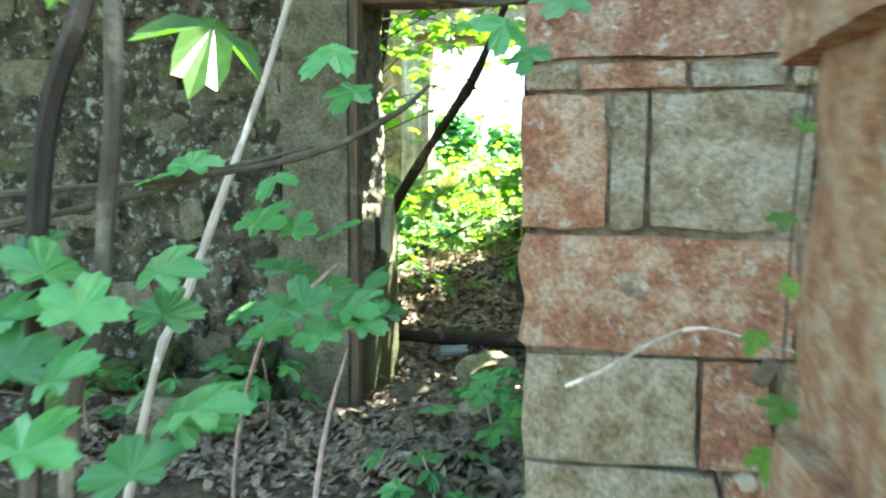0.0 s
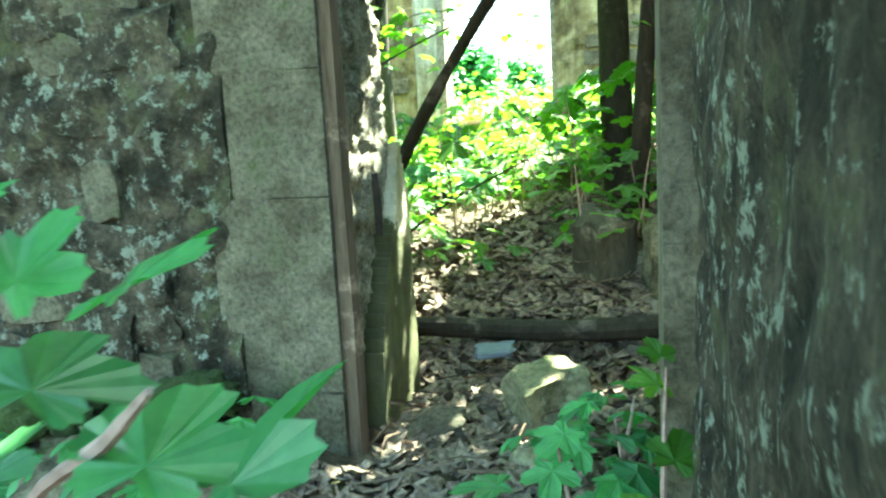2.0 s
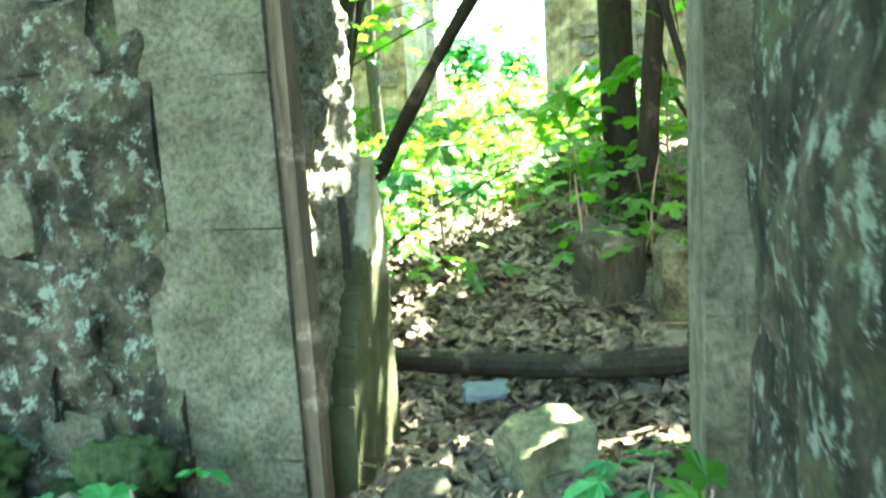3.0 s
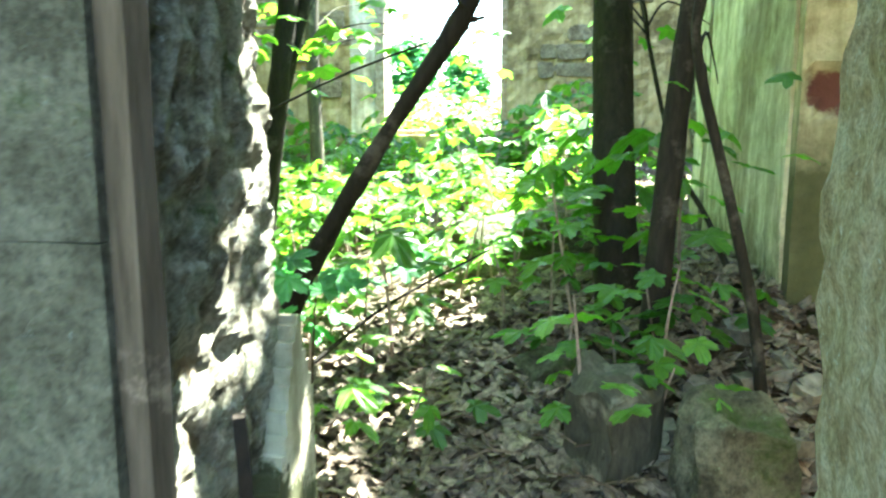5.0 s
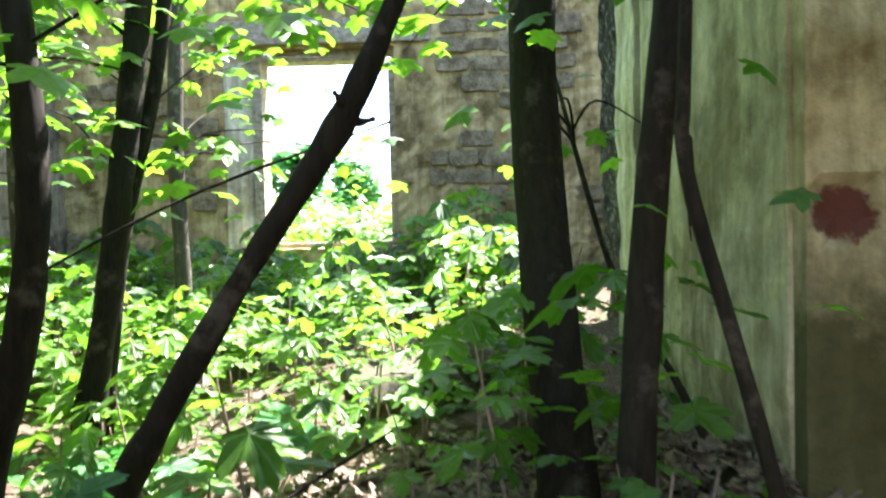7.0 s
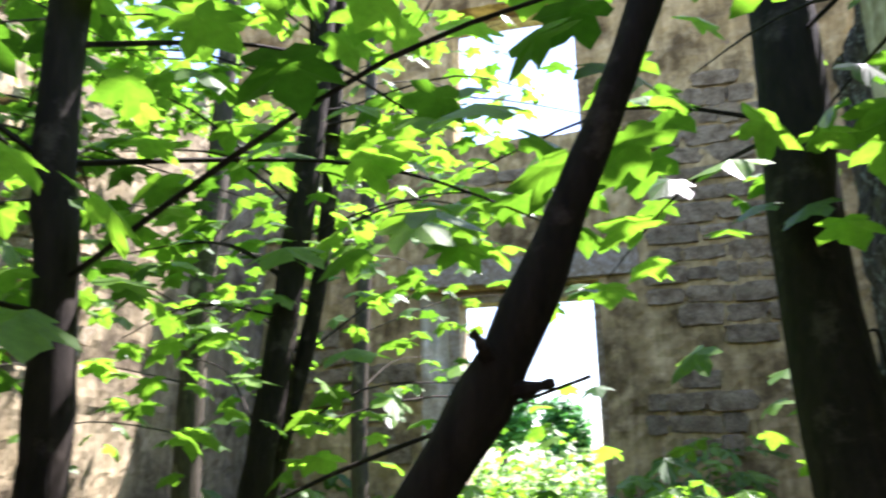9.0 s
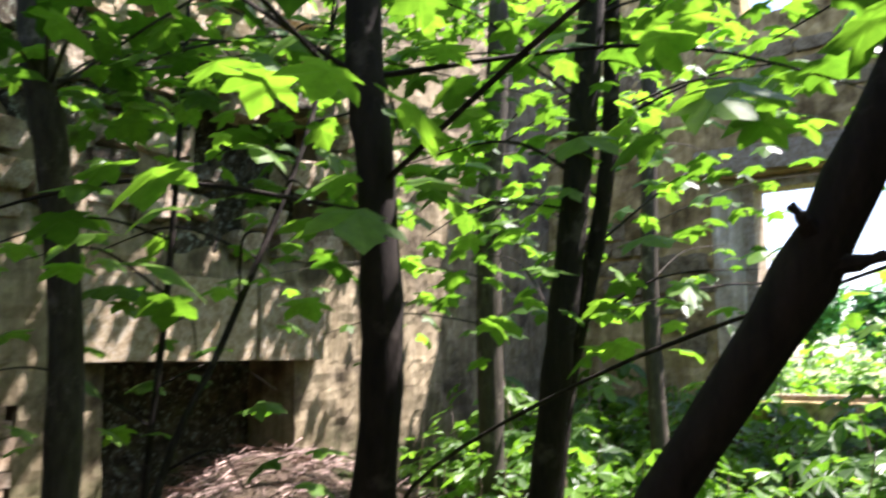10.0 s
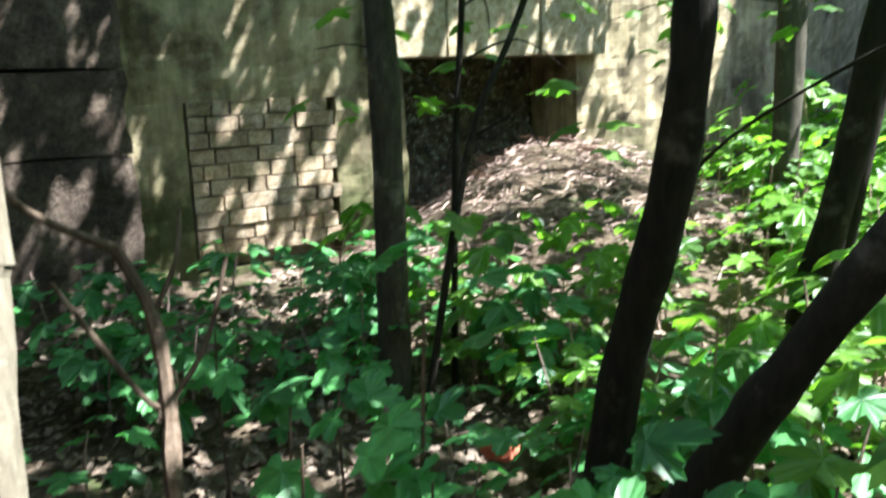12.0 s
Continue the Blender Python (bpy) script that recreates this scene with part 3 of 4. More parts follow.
# red sandstone courses on the wall end: bed heights, then blocks along each course
COURSES = [  # height, then (width, tone) along the course
    (0.2, ((0.3, 2), (0.26, 4), (0.3, 2))), (0.2, ((0.2, 4), (0.34, 2), (0.3, 4))), (0.19, ((0.34, 2), (0.2, 4), (0.3, 2))),
    (0.17, ((0.16, 4), (0.3, 2), (0.34, 4))), (0.15, ((0.27, 2), (0.1, 3), (0.3, 4))), (0.155, ((0.24, 4), (0.09, 1), (0.3, 2))),
    (0.165, ((0.37, 0), (0.3, 3), (0.3, 1))), (0.19, ((0.118, 0), (0.045, 4), (0.21, 2), (0.3, 4))), (0.035, ((0.07, 4), (0.14, 3), (0.12, 2), (0.2, 4))),
    (0.25, ((0.4, 1), (0.3, 3), (0.3, 0))), (0.22, ((0.3, 3), (0.34, 1), (0.3, 0))), (0.24, ((0.2, 0), (0.4, 1), (0.3, 3))), (0.24, ((0.4, 1), (0.3, 0), (0.3, 3))), (0.22, ((0.3, 3), (0.4, 1), (0.3, 0)))]
z0 = -0.55
for k, (h, row) in enumerate(COURSES):
    x = 0.655 + rs.uniform(-0.004, 0.006)
    while x < 2.2:
        for w, tone in row:
            piece("stone", RED_BLOCKS[tone], wall_end, (x + w / 2, 3.388 + rs.uniform(-0.005, 0.005), z0 + h / 2),
                  (rs.uniform(-0.015, 0.015), rs.uniform(-0.02, 0.02), rs.uniform(-0.015, 0.015)), (w * 0.985, 0.14, h * 0.97))
            x += w + 0.006
    z0 += h + 0.004
for k in range(10):  # pinning stones and lumps of lime in the joints
    x, z = rs.choice((0.78, 0.8, 0.85, 0.98, 1.02)) + rs.uniform(-0.05, 0.05), rs.uniform(0.1, 1.25)
    piece("mortar_lump", MORTAR_LUMPS[rs.randrange(3)], wall_end, (x, 3.316 + rs.uniform(-0.003, 0.004), z), (0, rs.uniform(-1, 1), 0), (rs.uniform(0.015, 0.05), 0.018, rs.uniform(0.012, 0.035)))

# the broken red pier close by where the walk begins
pier = tagged(empty("ruined_pier", (1.2, 2.75, -0.45)), "broken pier of weathered red sandstone blocks", "pier")
zz = 0.0
for h in (0.34, 0.3, 0.36, 0.32, 0.3):
    piece("stone", RED_BLOCKS[rs.choice((0, 1, 3))], pier, (rs.uniform(-0.02, 0.03), rs.uniform(-0.02, 0.02), zz + h / 2), (0.02, 0, rs.uniform(-0.06, 0.06)), (0.56, 0.42, h * 1.03))
    zz += h

# dressed quoins of the door jamb
zq = -0.3
for k, h in enumerate((0.45, 0.47, 0.29, 0.3, 0.36, 0.34, 0.36)):
    piece("stone", QUOINS[k % 3], wall_jamb, (-0.235 - (0.03 if k % 2 else 0.0), 4.91, zq + h / 2), (0, 0, 0), (0.24 + (0.06 if k % 2 else 0.0), 0.11, h * 0.997))
    zq += h
zq = -0.35
for k, h in enumerate((0.5, 0.42, 0.44, 0.4, 0.42, 0.4)):
    piece("stone", QUOINS[(k + 1) % 3], wall_splay, (0.655, 4.5, zq + h / 2), (0, 0, 0), (0.1, 0.25, h * 0.997))
    zq += h

# rubble set in the shaded front wall and above the fireplace
for _ in range(240):
    w, h = rs.uniform(0.08, 0.36), rs.uniform(0.06, 0.2)
    x, z = rs.uniform(-2.6, -0.5), rs.uniform(-0.2, 2.2)
    piece("stone", RUBBLE[rs.randrange(8)], wall_front, (x, 4.9 + rs.uniform(-0.012, 0.02), z), (rs.uniform(-0.1, 0.1), rs.uniform(-0.12, 0.12), rs.uniform(-0.1, 0.1)), (w, 0.1, h))
for k in range(24):
    for j in range(11):
        y, z = 5.5 + k * 0.2 + rs.uniform(-0.05, 0.05) + (j % 2) * 0.1, 1.95 + j * 0.17 + rs.uniform(-0.03, 0.03)
        if rs.random() < 0.25 or (8.5 < y < 9.7 and 2.0 < z < 2.85 and rs.random() < 0.8):
            continue
        piece("stone", WALL_RUBBLE[rs.randrange(8)], wall_left, (-3.78 + rs.uniform(-0.04, 0.05), y, z), (rs.uniform(-0.2, 0.2), rs.uniform(-0.2, 0.2), rs.uniform(-0.15, 0.15)),
              (rs.uniform(0.14, 0.24), rs.uniform(0.15, 0.36), rs.uniform(0.1, 0.24)))

LINTEL = stones("lintel_stone", [TAN_STONE], 75, 3, 0.12, 0.02)
for k, (y, w) in enumerate(((7.94, 0.5), (8.55, 0.7), (9.2, 0.58))):
    piece("lintel_stone", LINTEL[k], wall_left, (-3.72, y, 1.44), (0, 0, 0), (0.22, w, 0.48))
PIL = [stone_mesh("block", BLOCK, 80 + i, 6, 0.06, 0.03) for i in range(4)]
pz = -0.1
for k, h in enumerate((0.4, 0.5, 0.36, 0.3, 0.45, 0.4)):
    piece("block", PIL[k % 4], wall_left, (-3.58, 5.9, pz + h / 2), (0, 0, 0.02), (0.4, 0.9, h * 0.98))
    pz += h

# brick infill beside the fireplace
infill = link("wall_brick_infill", [(-3.8, 6.6, 0.0), (-3.8, 7.6, 0.0), (-3.8, 7.6, 1.15), (-3.8, 6.6, 1.15), (-3.95, 6.6, 0.0), (-3.95, 7.6, 0.0), (-3.95, 7.6, 1.15), (-3.95, 6.6, 1.15)],
              [(0, 1, 2, 3), (7, 6, 5, 4), (0, 4, 5, 1), (1, 5, 6, 2), (2, 6, 7, 3), (3, 7, 4, 0)], MORTAR)
tagged(infill, "dark recessed joints behind pale brick infill", "wall", **STR)
BRICKS = [stone_mesh("brick", BRICK, 90 + i, 3, 0.01, 0.014) for i in range(6)]
for r in range(11):
    z = 0.26 + r * 0.079
    y = 6.69 - (0.07 if r % 2 else 0)
    while y < 7.5:
        w = rs.choice((0.09, 0.13, 0.17, 0.2, 0.22))
        a, b = max(y, 6.69), min(y + w, 7.5 + rs.uniform(-0.05, 0.03))
        if b - a > 0.05 and z < 0.98:
            piece("brick", BRICKS[rs.randrange(6)], infill, (-3.75 + rs.uniform(-0.008, 0.008), (a + b) / 2, z), (0, rs.uniform(-0.02, 0.02), rs.uniform(-0.02, 0.02)), (0.1, b - a - 0.009, 0.071))
        y += w + 0.003

# ---- doorway things ----
post_v, post_f = tube([(-0.1, 4.89, -0.2), (-0.097, 4.892, 0.3), (-0.099, 4.89, 0.9), (-0.096, 4.892, 1.45)], [0.027, 0.026, 0.027, 0.025], 5, 0.12, 3)
tagged(link("door_frame_post", post_v, post_f, TIMBER), "split weathered timber door post against the jamb", "door frame")
lv, lf = tube([(-0.5, 4.95, 1.5), (0.2, 4.94, 1.47), (0.95, 4.95, 1.49)], [0.09, 0.085, 0.09], 8, 0.08, 4)
tagged(link("timber_lintel", lv, lf, TIMBER), "dark old timber lintel over the doorway", "lintel")
hv, hf = slab_v = tube([(-0.066, 5.06, 0.5), (-0.064, 5.055, 0.58), (-0.066, 5.05, 0.66)], [0.011, 0.013, 0.011], 4, 0.05, 2)
tagged(link("iron_hinge", hv, hf, IRON), "black rusty iron hinge on the reveal", "hinge")

# ---- trees ----
cam_track = [Vector(r[1]) for r in PATH]


def clear_of_walk(p, d):
    """Leaves keep away from the line walked."""
    q = Vector(p)
    for a, b in zip(cam_track[:-1], cam_track[1:]):
        ab = b - a
        t = max(0, min(1, (q - a).dot(ab) / max(1e-6, ab.length_squared)))
        if (a + ab * t - q).length < d:
            return False
    return True


def tree(label, pts, radii, bark, seed, z_from, branches, leaf_per, reach=(0.5, 1.2), leaf=(0.075, 0.13), wob=0.06, sides=12, shade_clumps=()):
    rng = random.Random(seed)
    base = Vector(pts[0])
    root = tagged(empty("tree", base), label, "tree", "trees growing in the ruin")
    loc = [tuple(Vector(p) - base) for p in pts]
    v, f = tube(loc, radii, sides, wob, seed)
    link("trunk", v, f, bark, root, smooth=True)
    spots, sizes = [], []
    for _ in range(branches):
        k = rng.uniform(0, 1)
        zc = z_from + (pts[-1][2] - z_from) * k ** 1.2
        for a, b in zip(pts[:-1], pts[1:]):
            if a[2] <= zc <= b[2]:
                s = (zc - a[2]) / (b[2] - a[2] + 1e-6)
                start = Vector(a).lerp(Vector(b), s)
                break
        else:
            continue
        ang, ln = rng.uniform(0, 2 * math.pi), rng.uniform(*reach) * (1.0 if zc < 2.6 else 1.5)
        d = Vector((math.cos(ang), math.sin(ang), rng.uniform(-0.1, 0.5)))
        mid = start + d * ln * 0.5 + Vector((0, 0, 0.06))
        end = start + d * ln + Vector((rng.uniform(-0.1, 0.1), rng.uniform(-0.1, 0.1), -0.05))
        if not all(clear_of_walk((q.x, q.y, min(q.z, 1.25)), 0.6) for q in (mid, end)):
            continue
        bv, bf = tube([start - base, mid - base, end - base], [0.0055, 0.004, 0.0015], 5, 0.1, rng.randrange(999))
        link("branch", bv, bf, bark, root)
        for _ in range(leaf_per if zc < 2.6 else int(leaf_per * 1.5)):
            t = rng.uniform(0.2, 1.05)
            p = start.lerp(end, t) + Vector((rng.gauss(0, 0.15), rng.gauss(0, 0.15), rng.gauss(-0.02, 0.1)))
            if not (-3.6 < p.x < 2.9 and 5.5 < p.y < 12.9) or not clear_of_walk((p.x, p.y, min(p.z, 1.25)), 0.8):
                continue
            spots.append(tuple(p - base))
            sizes.append(rng.uniform(*leaf))
    for cx, cy, cz, spread, count in shade_clumps:  # leaf clumps added high out of view to shade walls and reveal
        tip = Vector((cx, cy, cz)) - base
        start = Vector(loc[-2]).lerp(Vector(loc[-1]), 0.2)
        lv2, lf2 = tube([start, start.lerp(tip, 0.5) + Vector((0, 0, 0.15)), tip], [0.014, 0.01, 0.004], 6, 0.1, seed)
        link("limb", lv2, lf2, bark, root)
        for _ in range(count):
            spots.append(tuple(tip + Vector((rng.gauss(0, spread), rng.gauss(0, spread), rng.gauss(0, spread * 0.4)))))
            sizes.append(rng.uniform(*leaf) * 1.2)
    if spots:
        crown = leaf_cloud("crown", spots, sizes, LEAF, root, seed)
        crown["kind"] = "stuff"
    return root


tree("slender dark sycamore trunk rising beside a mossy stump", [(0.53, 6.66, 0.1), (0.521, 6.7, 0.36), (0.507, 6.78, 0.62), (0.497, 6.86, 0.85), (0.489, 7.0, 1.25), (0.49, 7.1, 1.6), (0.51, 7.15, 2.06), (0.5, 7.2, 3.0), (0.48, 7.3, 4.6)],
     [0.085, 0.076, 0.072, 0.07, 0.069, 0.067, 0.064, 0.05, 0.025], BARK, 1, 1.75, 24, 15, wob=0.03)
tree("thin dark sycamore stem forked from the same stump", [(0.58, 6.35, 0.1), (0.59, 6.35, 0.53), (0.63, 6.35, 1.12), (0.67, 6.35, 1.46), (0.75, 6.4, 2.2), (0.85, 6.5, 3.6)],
     [0.045, 0.038, 0.034, 0.032, 0.028, 0.015], BARK, 2, 1.6, 14, 14, shade_clumps=((0.7, 5.95, 2.7, 0.3, 50), (1.15, 5.9, 2.8, 0.28, 50)))
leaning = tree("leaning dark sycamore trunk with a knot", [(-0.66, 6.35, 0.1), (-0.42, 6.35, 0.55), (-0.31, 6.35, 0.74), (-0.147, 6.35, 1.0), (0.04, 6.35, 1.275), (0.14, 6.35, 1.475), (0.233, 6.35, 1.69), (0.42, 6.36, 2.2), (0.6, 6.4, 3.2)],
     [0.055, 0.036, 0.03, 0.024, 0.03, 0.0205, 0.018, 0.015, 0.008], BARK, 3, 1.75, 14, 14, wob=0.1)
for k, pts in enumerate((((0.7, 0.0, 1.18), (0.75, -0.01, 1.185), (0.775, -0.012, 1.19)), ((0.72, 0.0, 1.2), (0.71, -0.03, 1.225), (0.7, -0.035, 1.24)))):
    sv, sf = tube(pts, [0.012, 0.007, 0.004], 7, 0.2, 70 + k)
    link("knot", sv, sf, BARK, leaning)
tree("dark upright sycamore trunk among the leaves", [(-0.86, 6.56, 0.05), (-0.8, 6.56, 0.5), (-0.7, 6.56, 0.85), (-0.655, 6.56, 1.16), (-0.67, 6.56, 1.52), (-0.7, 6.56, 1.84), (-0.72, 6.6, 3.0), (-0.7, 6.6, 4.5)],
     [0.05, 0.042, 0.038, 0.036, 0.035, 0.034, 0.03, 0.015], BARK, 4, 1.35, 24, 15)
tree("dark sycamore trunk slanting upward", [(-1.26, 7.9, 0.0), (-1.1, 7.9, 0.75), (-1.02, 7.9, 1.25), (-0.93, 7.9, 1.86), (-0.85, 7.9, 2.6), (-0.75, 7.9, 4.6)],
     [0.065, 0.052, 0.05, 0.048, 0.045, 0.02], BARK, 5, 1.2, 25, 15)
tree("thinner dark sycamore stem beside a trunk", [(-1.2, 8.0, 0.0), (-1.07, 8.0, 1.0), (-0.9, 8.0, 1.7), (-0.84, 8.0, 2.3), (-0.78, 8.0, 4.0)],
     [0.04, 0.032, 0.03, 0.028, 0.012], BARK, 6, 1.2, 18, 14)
tree("brown sycamore trunk before the brick wall", [(-1.93, 6.73, -0.1), (-1.93, 6.74, 0.8), (-1.93, 6.73, 1.3), (-1.93, 6.66, 1.8), (-1.93, 6.58, 2.3), (-1.9, 6.5, 4.4)],
     [0.06, 0.05, 0.047, 0.046, 0.044, 0.02], BARK_GREY, 7, 1.9, 60, 17, (0.6, 1.5), shade_clumps=((-2.9, 7.6, 3.5, 0.4, 230), (-2.95, 8.5, 3.9, 0.35, 170), (-2.7, 6.7, 3.3, 0.4, 200)))
tree("grey mossy trunk catching sunlight", [(-2.05, 9.1, 0.0), (-2.05, 9.1, 0.8), (-2.04, 9.1, 1.9), (-1.97, 9.1, 2.83), (-1.9, 9.1, 4.8)],
     [0.08, 0.068, 0.064, 0.06, 0.03], BARK_GREY, 8, 1.2, 12, 13)
tree("grey slender trunk before the far wall", [(-1.56, 10.2, 0.0), (-1.58, 10.2, 1.0), (-1.59, 10.2, 1.7), (-1.53, 10.2, 3.1), (-1.5, 10.2, 5.0)],
     [0.06, 0.055, 0.052, 0.048, 0.02], BARK_GREY, 9, 1.6, 8, 13, shade_clumps=((-2.9, 10.2, 3.7, 0.35, 190), (-2.85, 9.4, 3.7, 0.32, 150)))
tree("slim sapling stem with sparse leaves", [(-1.72, 6.7, 0.0), (-1.7, 6.88, 0.86), (-1.7, 7.09, 1.27), (-1.7, 7.4, 1.93), (-1.7, 7.56, 2.5)], [0.013, 0.012, 0.011, 0.01, 0.006], BARK, 11, 0.9, 9, 6, (0.25, 0.6), sides=6)
tree("straight slim sapling stem with sparse leaves", [(-1.9, 6.95, 0.0), (-1.9, 6.98, 0.83), (-1.9, 7.03, 1.44), (-1.9, 7.07, 2.4)], [0.013, 0.012, 0.011, 0.007], BARK, 12, 1.0, 7, 6, (0.25, 0.6), sides=6)
tree("thin curved stem before the plaster wall", [(0.84, 6.15, 0.3), (0.8, 6.15, 0.56), (0.72, 6.15, 0.87), (0.64, 6.15, 1.17), (0.64, 6.15, 1.36), (0.68, 6.2, 2.0)], [0.017, 0.015, 0.014, 0.013, 0.012, 0.008], BARK, 13, 1.0, 5, 4, (0.15, 0.3), (0.05, 0.09), sides=6)
tree("thin slanting stem crossing behind the trunks", [(0.946, 6.47, 0.25), (0.916, 6.5, 0.347), (0.882, 6.7, 0.472), (0.814, 6.9, 0.682), (0.709, 7.1, 0.917), (0.593, 7.4, 1.535)], [0.014, 0.013, 0.012, 0.011, 0.01, 0.006], BARK, 14, 1.3, 4, 4, (0.15, 0.3), (0.05, 0.09), sides=6)

# ---- undergrowth ----
def seedling(seed, height, count, mat, size):
    """A young sycamore: bent stem and stalked leaves in tiers."""
    rng = random.Random(seed)
    root = empty("sycamore_seedling")
    tip = (rng.uniform(-0.06, 0.06), rng.uniform(-0.06, 0.06), height)
    v, f = tube([(0, 0, -0.05), (tip[0] * 0.3, tip[1] * 0.6, height * 0.5), tip], [0.006, 0.004, 0.002], 5, 0.05, seed)
    link("stem", v, f, TWIG, root)
    for k in range(count):
        h = height * (0.4 + 0.6 * k / count)
        ang = k * 2.4 + rng.uniform(-0.4, 0.4)
        r = rng.uniform(0.05, 0.14)
        p = Vector((tip[0] * h / height + r * math.cos(ang), tip[1] * h / height + r * math.sin(ang), h + rng.uniform(-0.01, 0.04)))
        s = size * rng.uniform(0.7, 1.2)
        piece("leaf", leaf_mesh(mat, rng.randrange(4)), root, p, (rng.uniform(-0.55, 0.1), rng.uniform(-0.3, 0.3), ang - math.pi / 2), (s, s, s))
    return root


KINDS = [seedling(200 + i, h, n, LEAF, s) for i, (h, n, s) in enumerate(((0.3, 9, 0.11), (0.42, 12, 0.12), (0.2, 7, 0.1), (0.55, 14, 0.13), (0.34, 10, 0.09)))]
COOL = [seedling(220 + i, h, n, LEAF_COOL, s) for i, (h, n, s) in enumerate(((0.28, 9, 0.12), (0.38, 11, 0.13), (0.18, 7, 0.1)))]


def plant(kind, x, y, label, rng):
    s = rng.uniform(0.8, 1.25) * (1.0 + max(0.0, y - 8.0) * 0.16)
    ob = kind
    z = ground_at(x, y)
    m = Matrix.Translation(Vector((x, y, z)) * U) @ Euler((rng.uniform(-0.15, 0.15), rng.uniform(-0.15, 0.15), rng.uniform(0, 6.28))).to_matrix().to_4x4()
    made = copy_thing(ob, m)
    made.scale = (s, s, s)
    return tagged(made, label, "seedling", "sycamore seedlings in the undergrowth")


rp = random.Random(21)
placed = 0
while placed < 290:
    x, y = rp.uniform(-3.2, 0.75), rp.uniform(6.3, 12.8)
    if y < 6.9 and (x < -1.0 or rp.random() < 0.5) or (x < -2.2 and y < 9.6) or not clear_of_walk((x, y, 1.1), 0.55):
        continue
    plant(KINDS[rp.randrange(5)], x, y, "bright green sycamore seedling rooted in leaf litter", rp)
    placed += 1
for _ in range(34):
    x, y = rp.uniform(-2.6, -0.5), rp.uniform(5.75, 7.3)
    plant(COOL[rp.randrange(3)], x, y, "shaded blue-green sycamore seedling on the rubble", rp)
for _ in range(22):
    x, y = rp.uniform(-3.2, -1.9), rp.uniform(5.9, 7.6)
    plant(COOL[rp.randrange(3)], x, y, "shaded blue-green seedling before the brick infill", rp)
for _ in range(9):
    x, y = rp.uniform(-2.6, -0.9), rp.uniform(7.0, 9.4)
    plant(KINDS[rp.randrange(5)], x, y, "sunlit green seedling on the slope of debris", rp)
for x, y in ((0.42, 5.95), (0.5, 6.15), (0.6, 6.2), (0.36, 6.35), (0.3, 6.7), (0.15, 6.75), (0.55, 5.98), (-0.05, 6.05), (-0.25, 5.85), (0.7, 6.3)):
    plant(KINDS[rp.choice((0, 2, 4))], x, y, "low green seedling by the mossy stump", rp)
for x, y in ((0.5, 4.75), (0.55, 4.62), (0.52, 4.9), (-0.6, 4.6), (-0.45, 4.55), (-0.9, 4.5), (0.46, 4.55), (-0.3, 4.6)):
    plant(COOL[2], x, y, "small shaded seedling by the doorway", rp)
for _ in range(15):
    plant(COOL[2], rp.uniform(0.2, 0.62), rp.uniform(3.55, 4.2), "small dark green seedling on the way in", rp)
for k in KINDS + COOL:
    for o in (*k.children_recursive, k):
        bpy.data.objects.remove(o)

# climbing leaves by the right jamb, and the big-leaved sapling at the start
def sprig(label, stem_pts, leaves, mat, seed, r=0.005, bark=TWIG):
    rng = random.Random(seed)
    base = Vector(stem_pts[0])
    root = tagged(empty("sapling", base), label, "sapling")
    v, f = tube([tuple(Vector(p) - base) for p in stem_pts], [r] * (len(stem_pts) - 1) + [r * 0.4], 6, 0.1, seed)
    link("stem", v, f, bark, root)
    for x, y, z, s, facing in leaves:
        s *= 1.45
        piece("leaf", leaf_mesh(mat, rng.randrange(4)), root, Vector((x, y, z)) - base, (rng.uniform(0.35, 0.9) * facing, rng.uniform(-0.35, 0.35), rng.uniform(-0.9, 0.9) + (math.pi if facing < 0 else 0)), (s, s, s))
    return root


sprig("big-leaved sycamore sapling before the dark wall", [(0.02, 3.68, -0.35), (0.06, 3.62, 0.2), (0.16, 3.55, 0.5), (0.28, 3.5, 0.6), (0.33, 3.47, 0.64)],
      [(0.17, 3.45, 0.69, 0.085, 1), (0.32, 3.45, 0.685, 0.065, 1), (0.22, 3.5, 0.61, 0.09, 1), (0.3, 3.48, 0.575, 0.09, 1), (0.36, 3.46, 0.575, 0.085, 1), (0.09, 3.58, 0.51, 0.07, 1), (0.13, 3.56, 0.47, 0.06, 1), (0.24, 3.48, 0.68, 0.055, 1), (0.25, 3.42, 0.79, 0.065, -1)], LEAF_COOL, 31)
sprig("pale green sycamore sprig low beside the way in", [(0.3, 3.3, -0.3), (0.34, 3.33, 0.3), (0.38, 3.37, 0.52)],
      [(0.33, 3.32, 0.57, 0.07, 1), (0.37, 3.34, 0.57, 0.075, 1), (0.42, 3.36, 0.56, 0.065, 1), (0.36, 3.32, 0.53, 0.07, 1), (0.44, 3.38, 0.56, 0.055, 1), (0.4, 3.33, 0.55, 0.06, 1)], LEAF_COOL, 32)
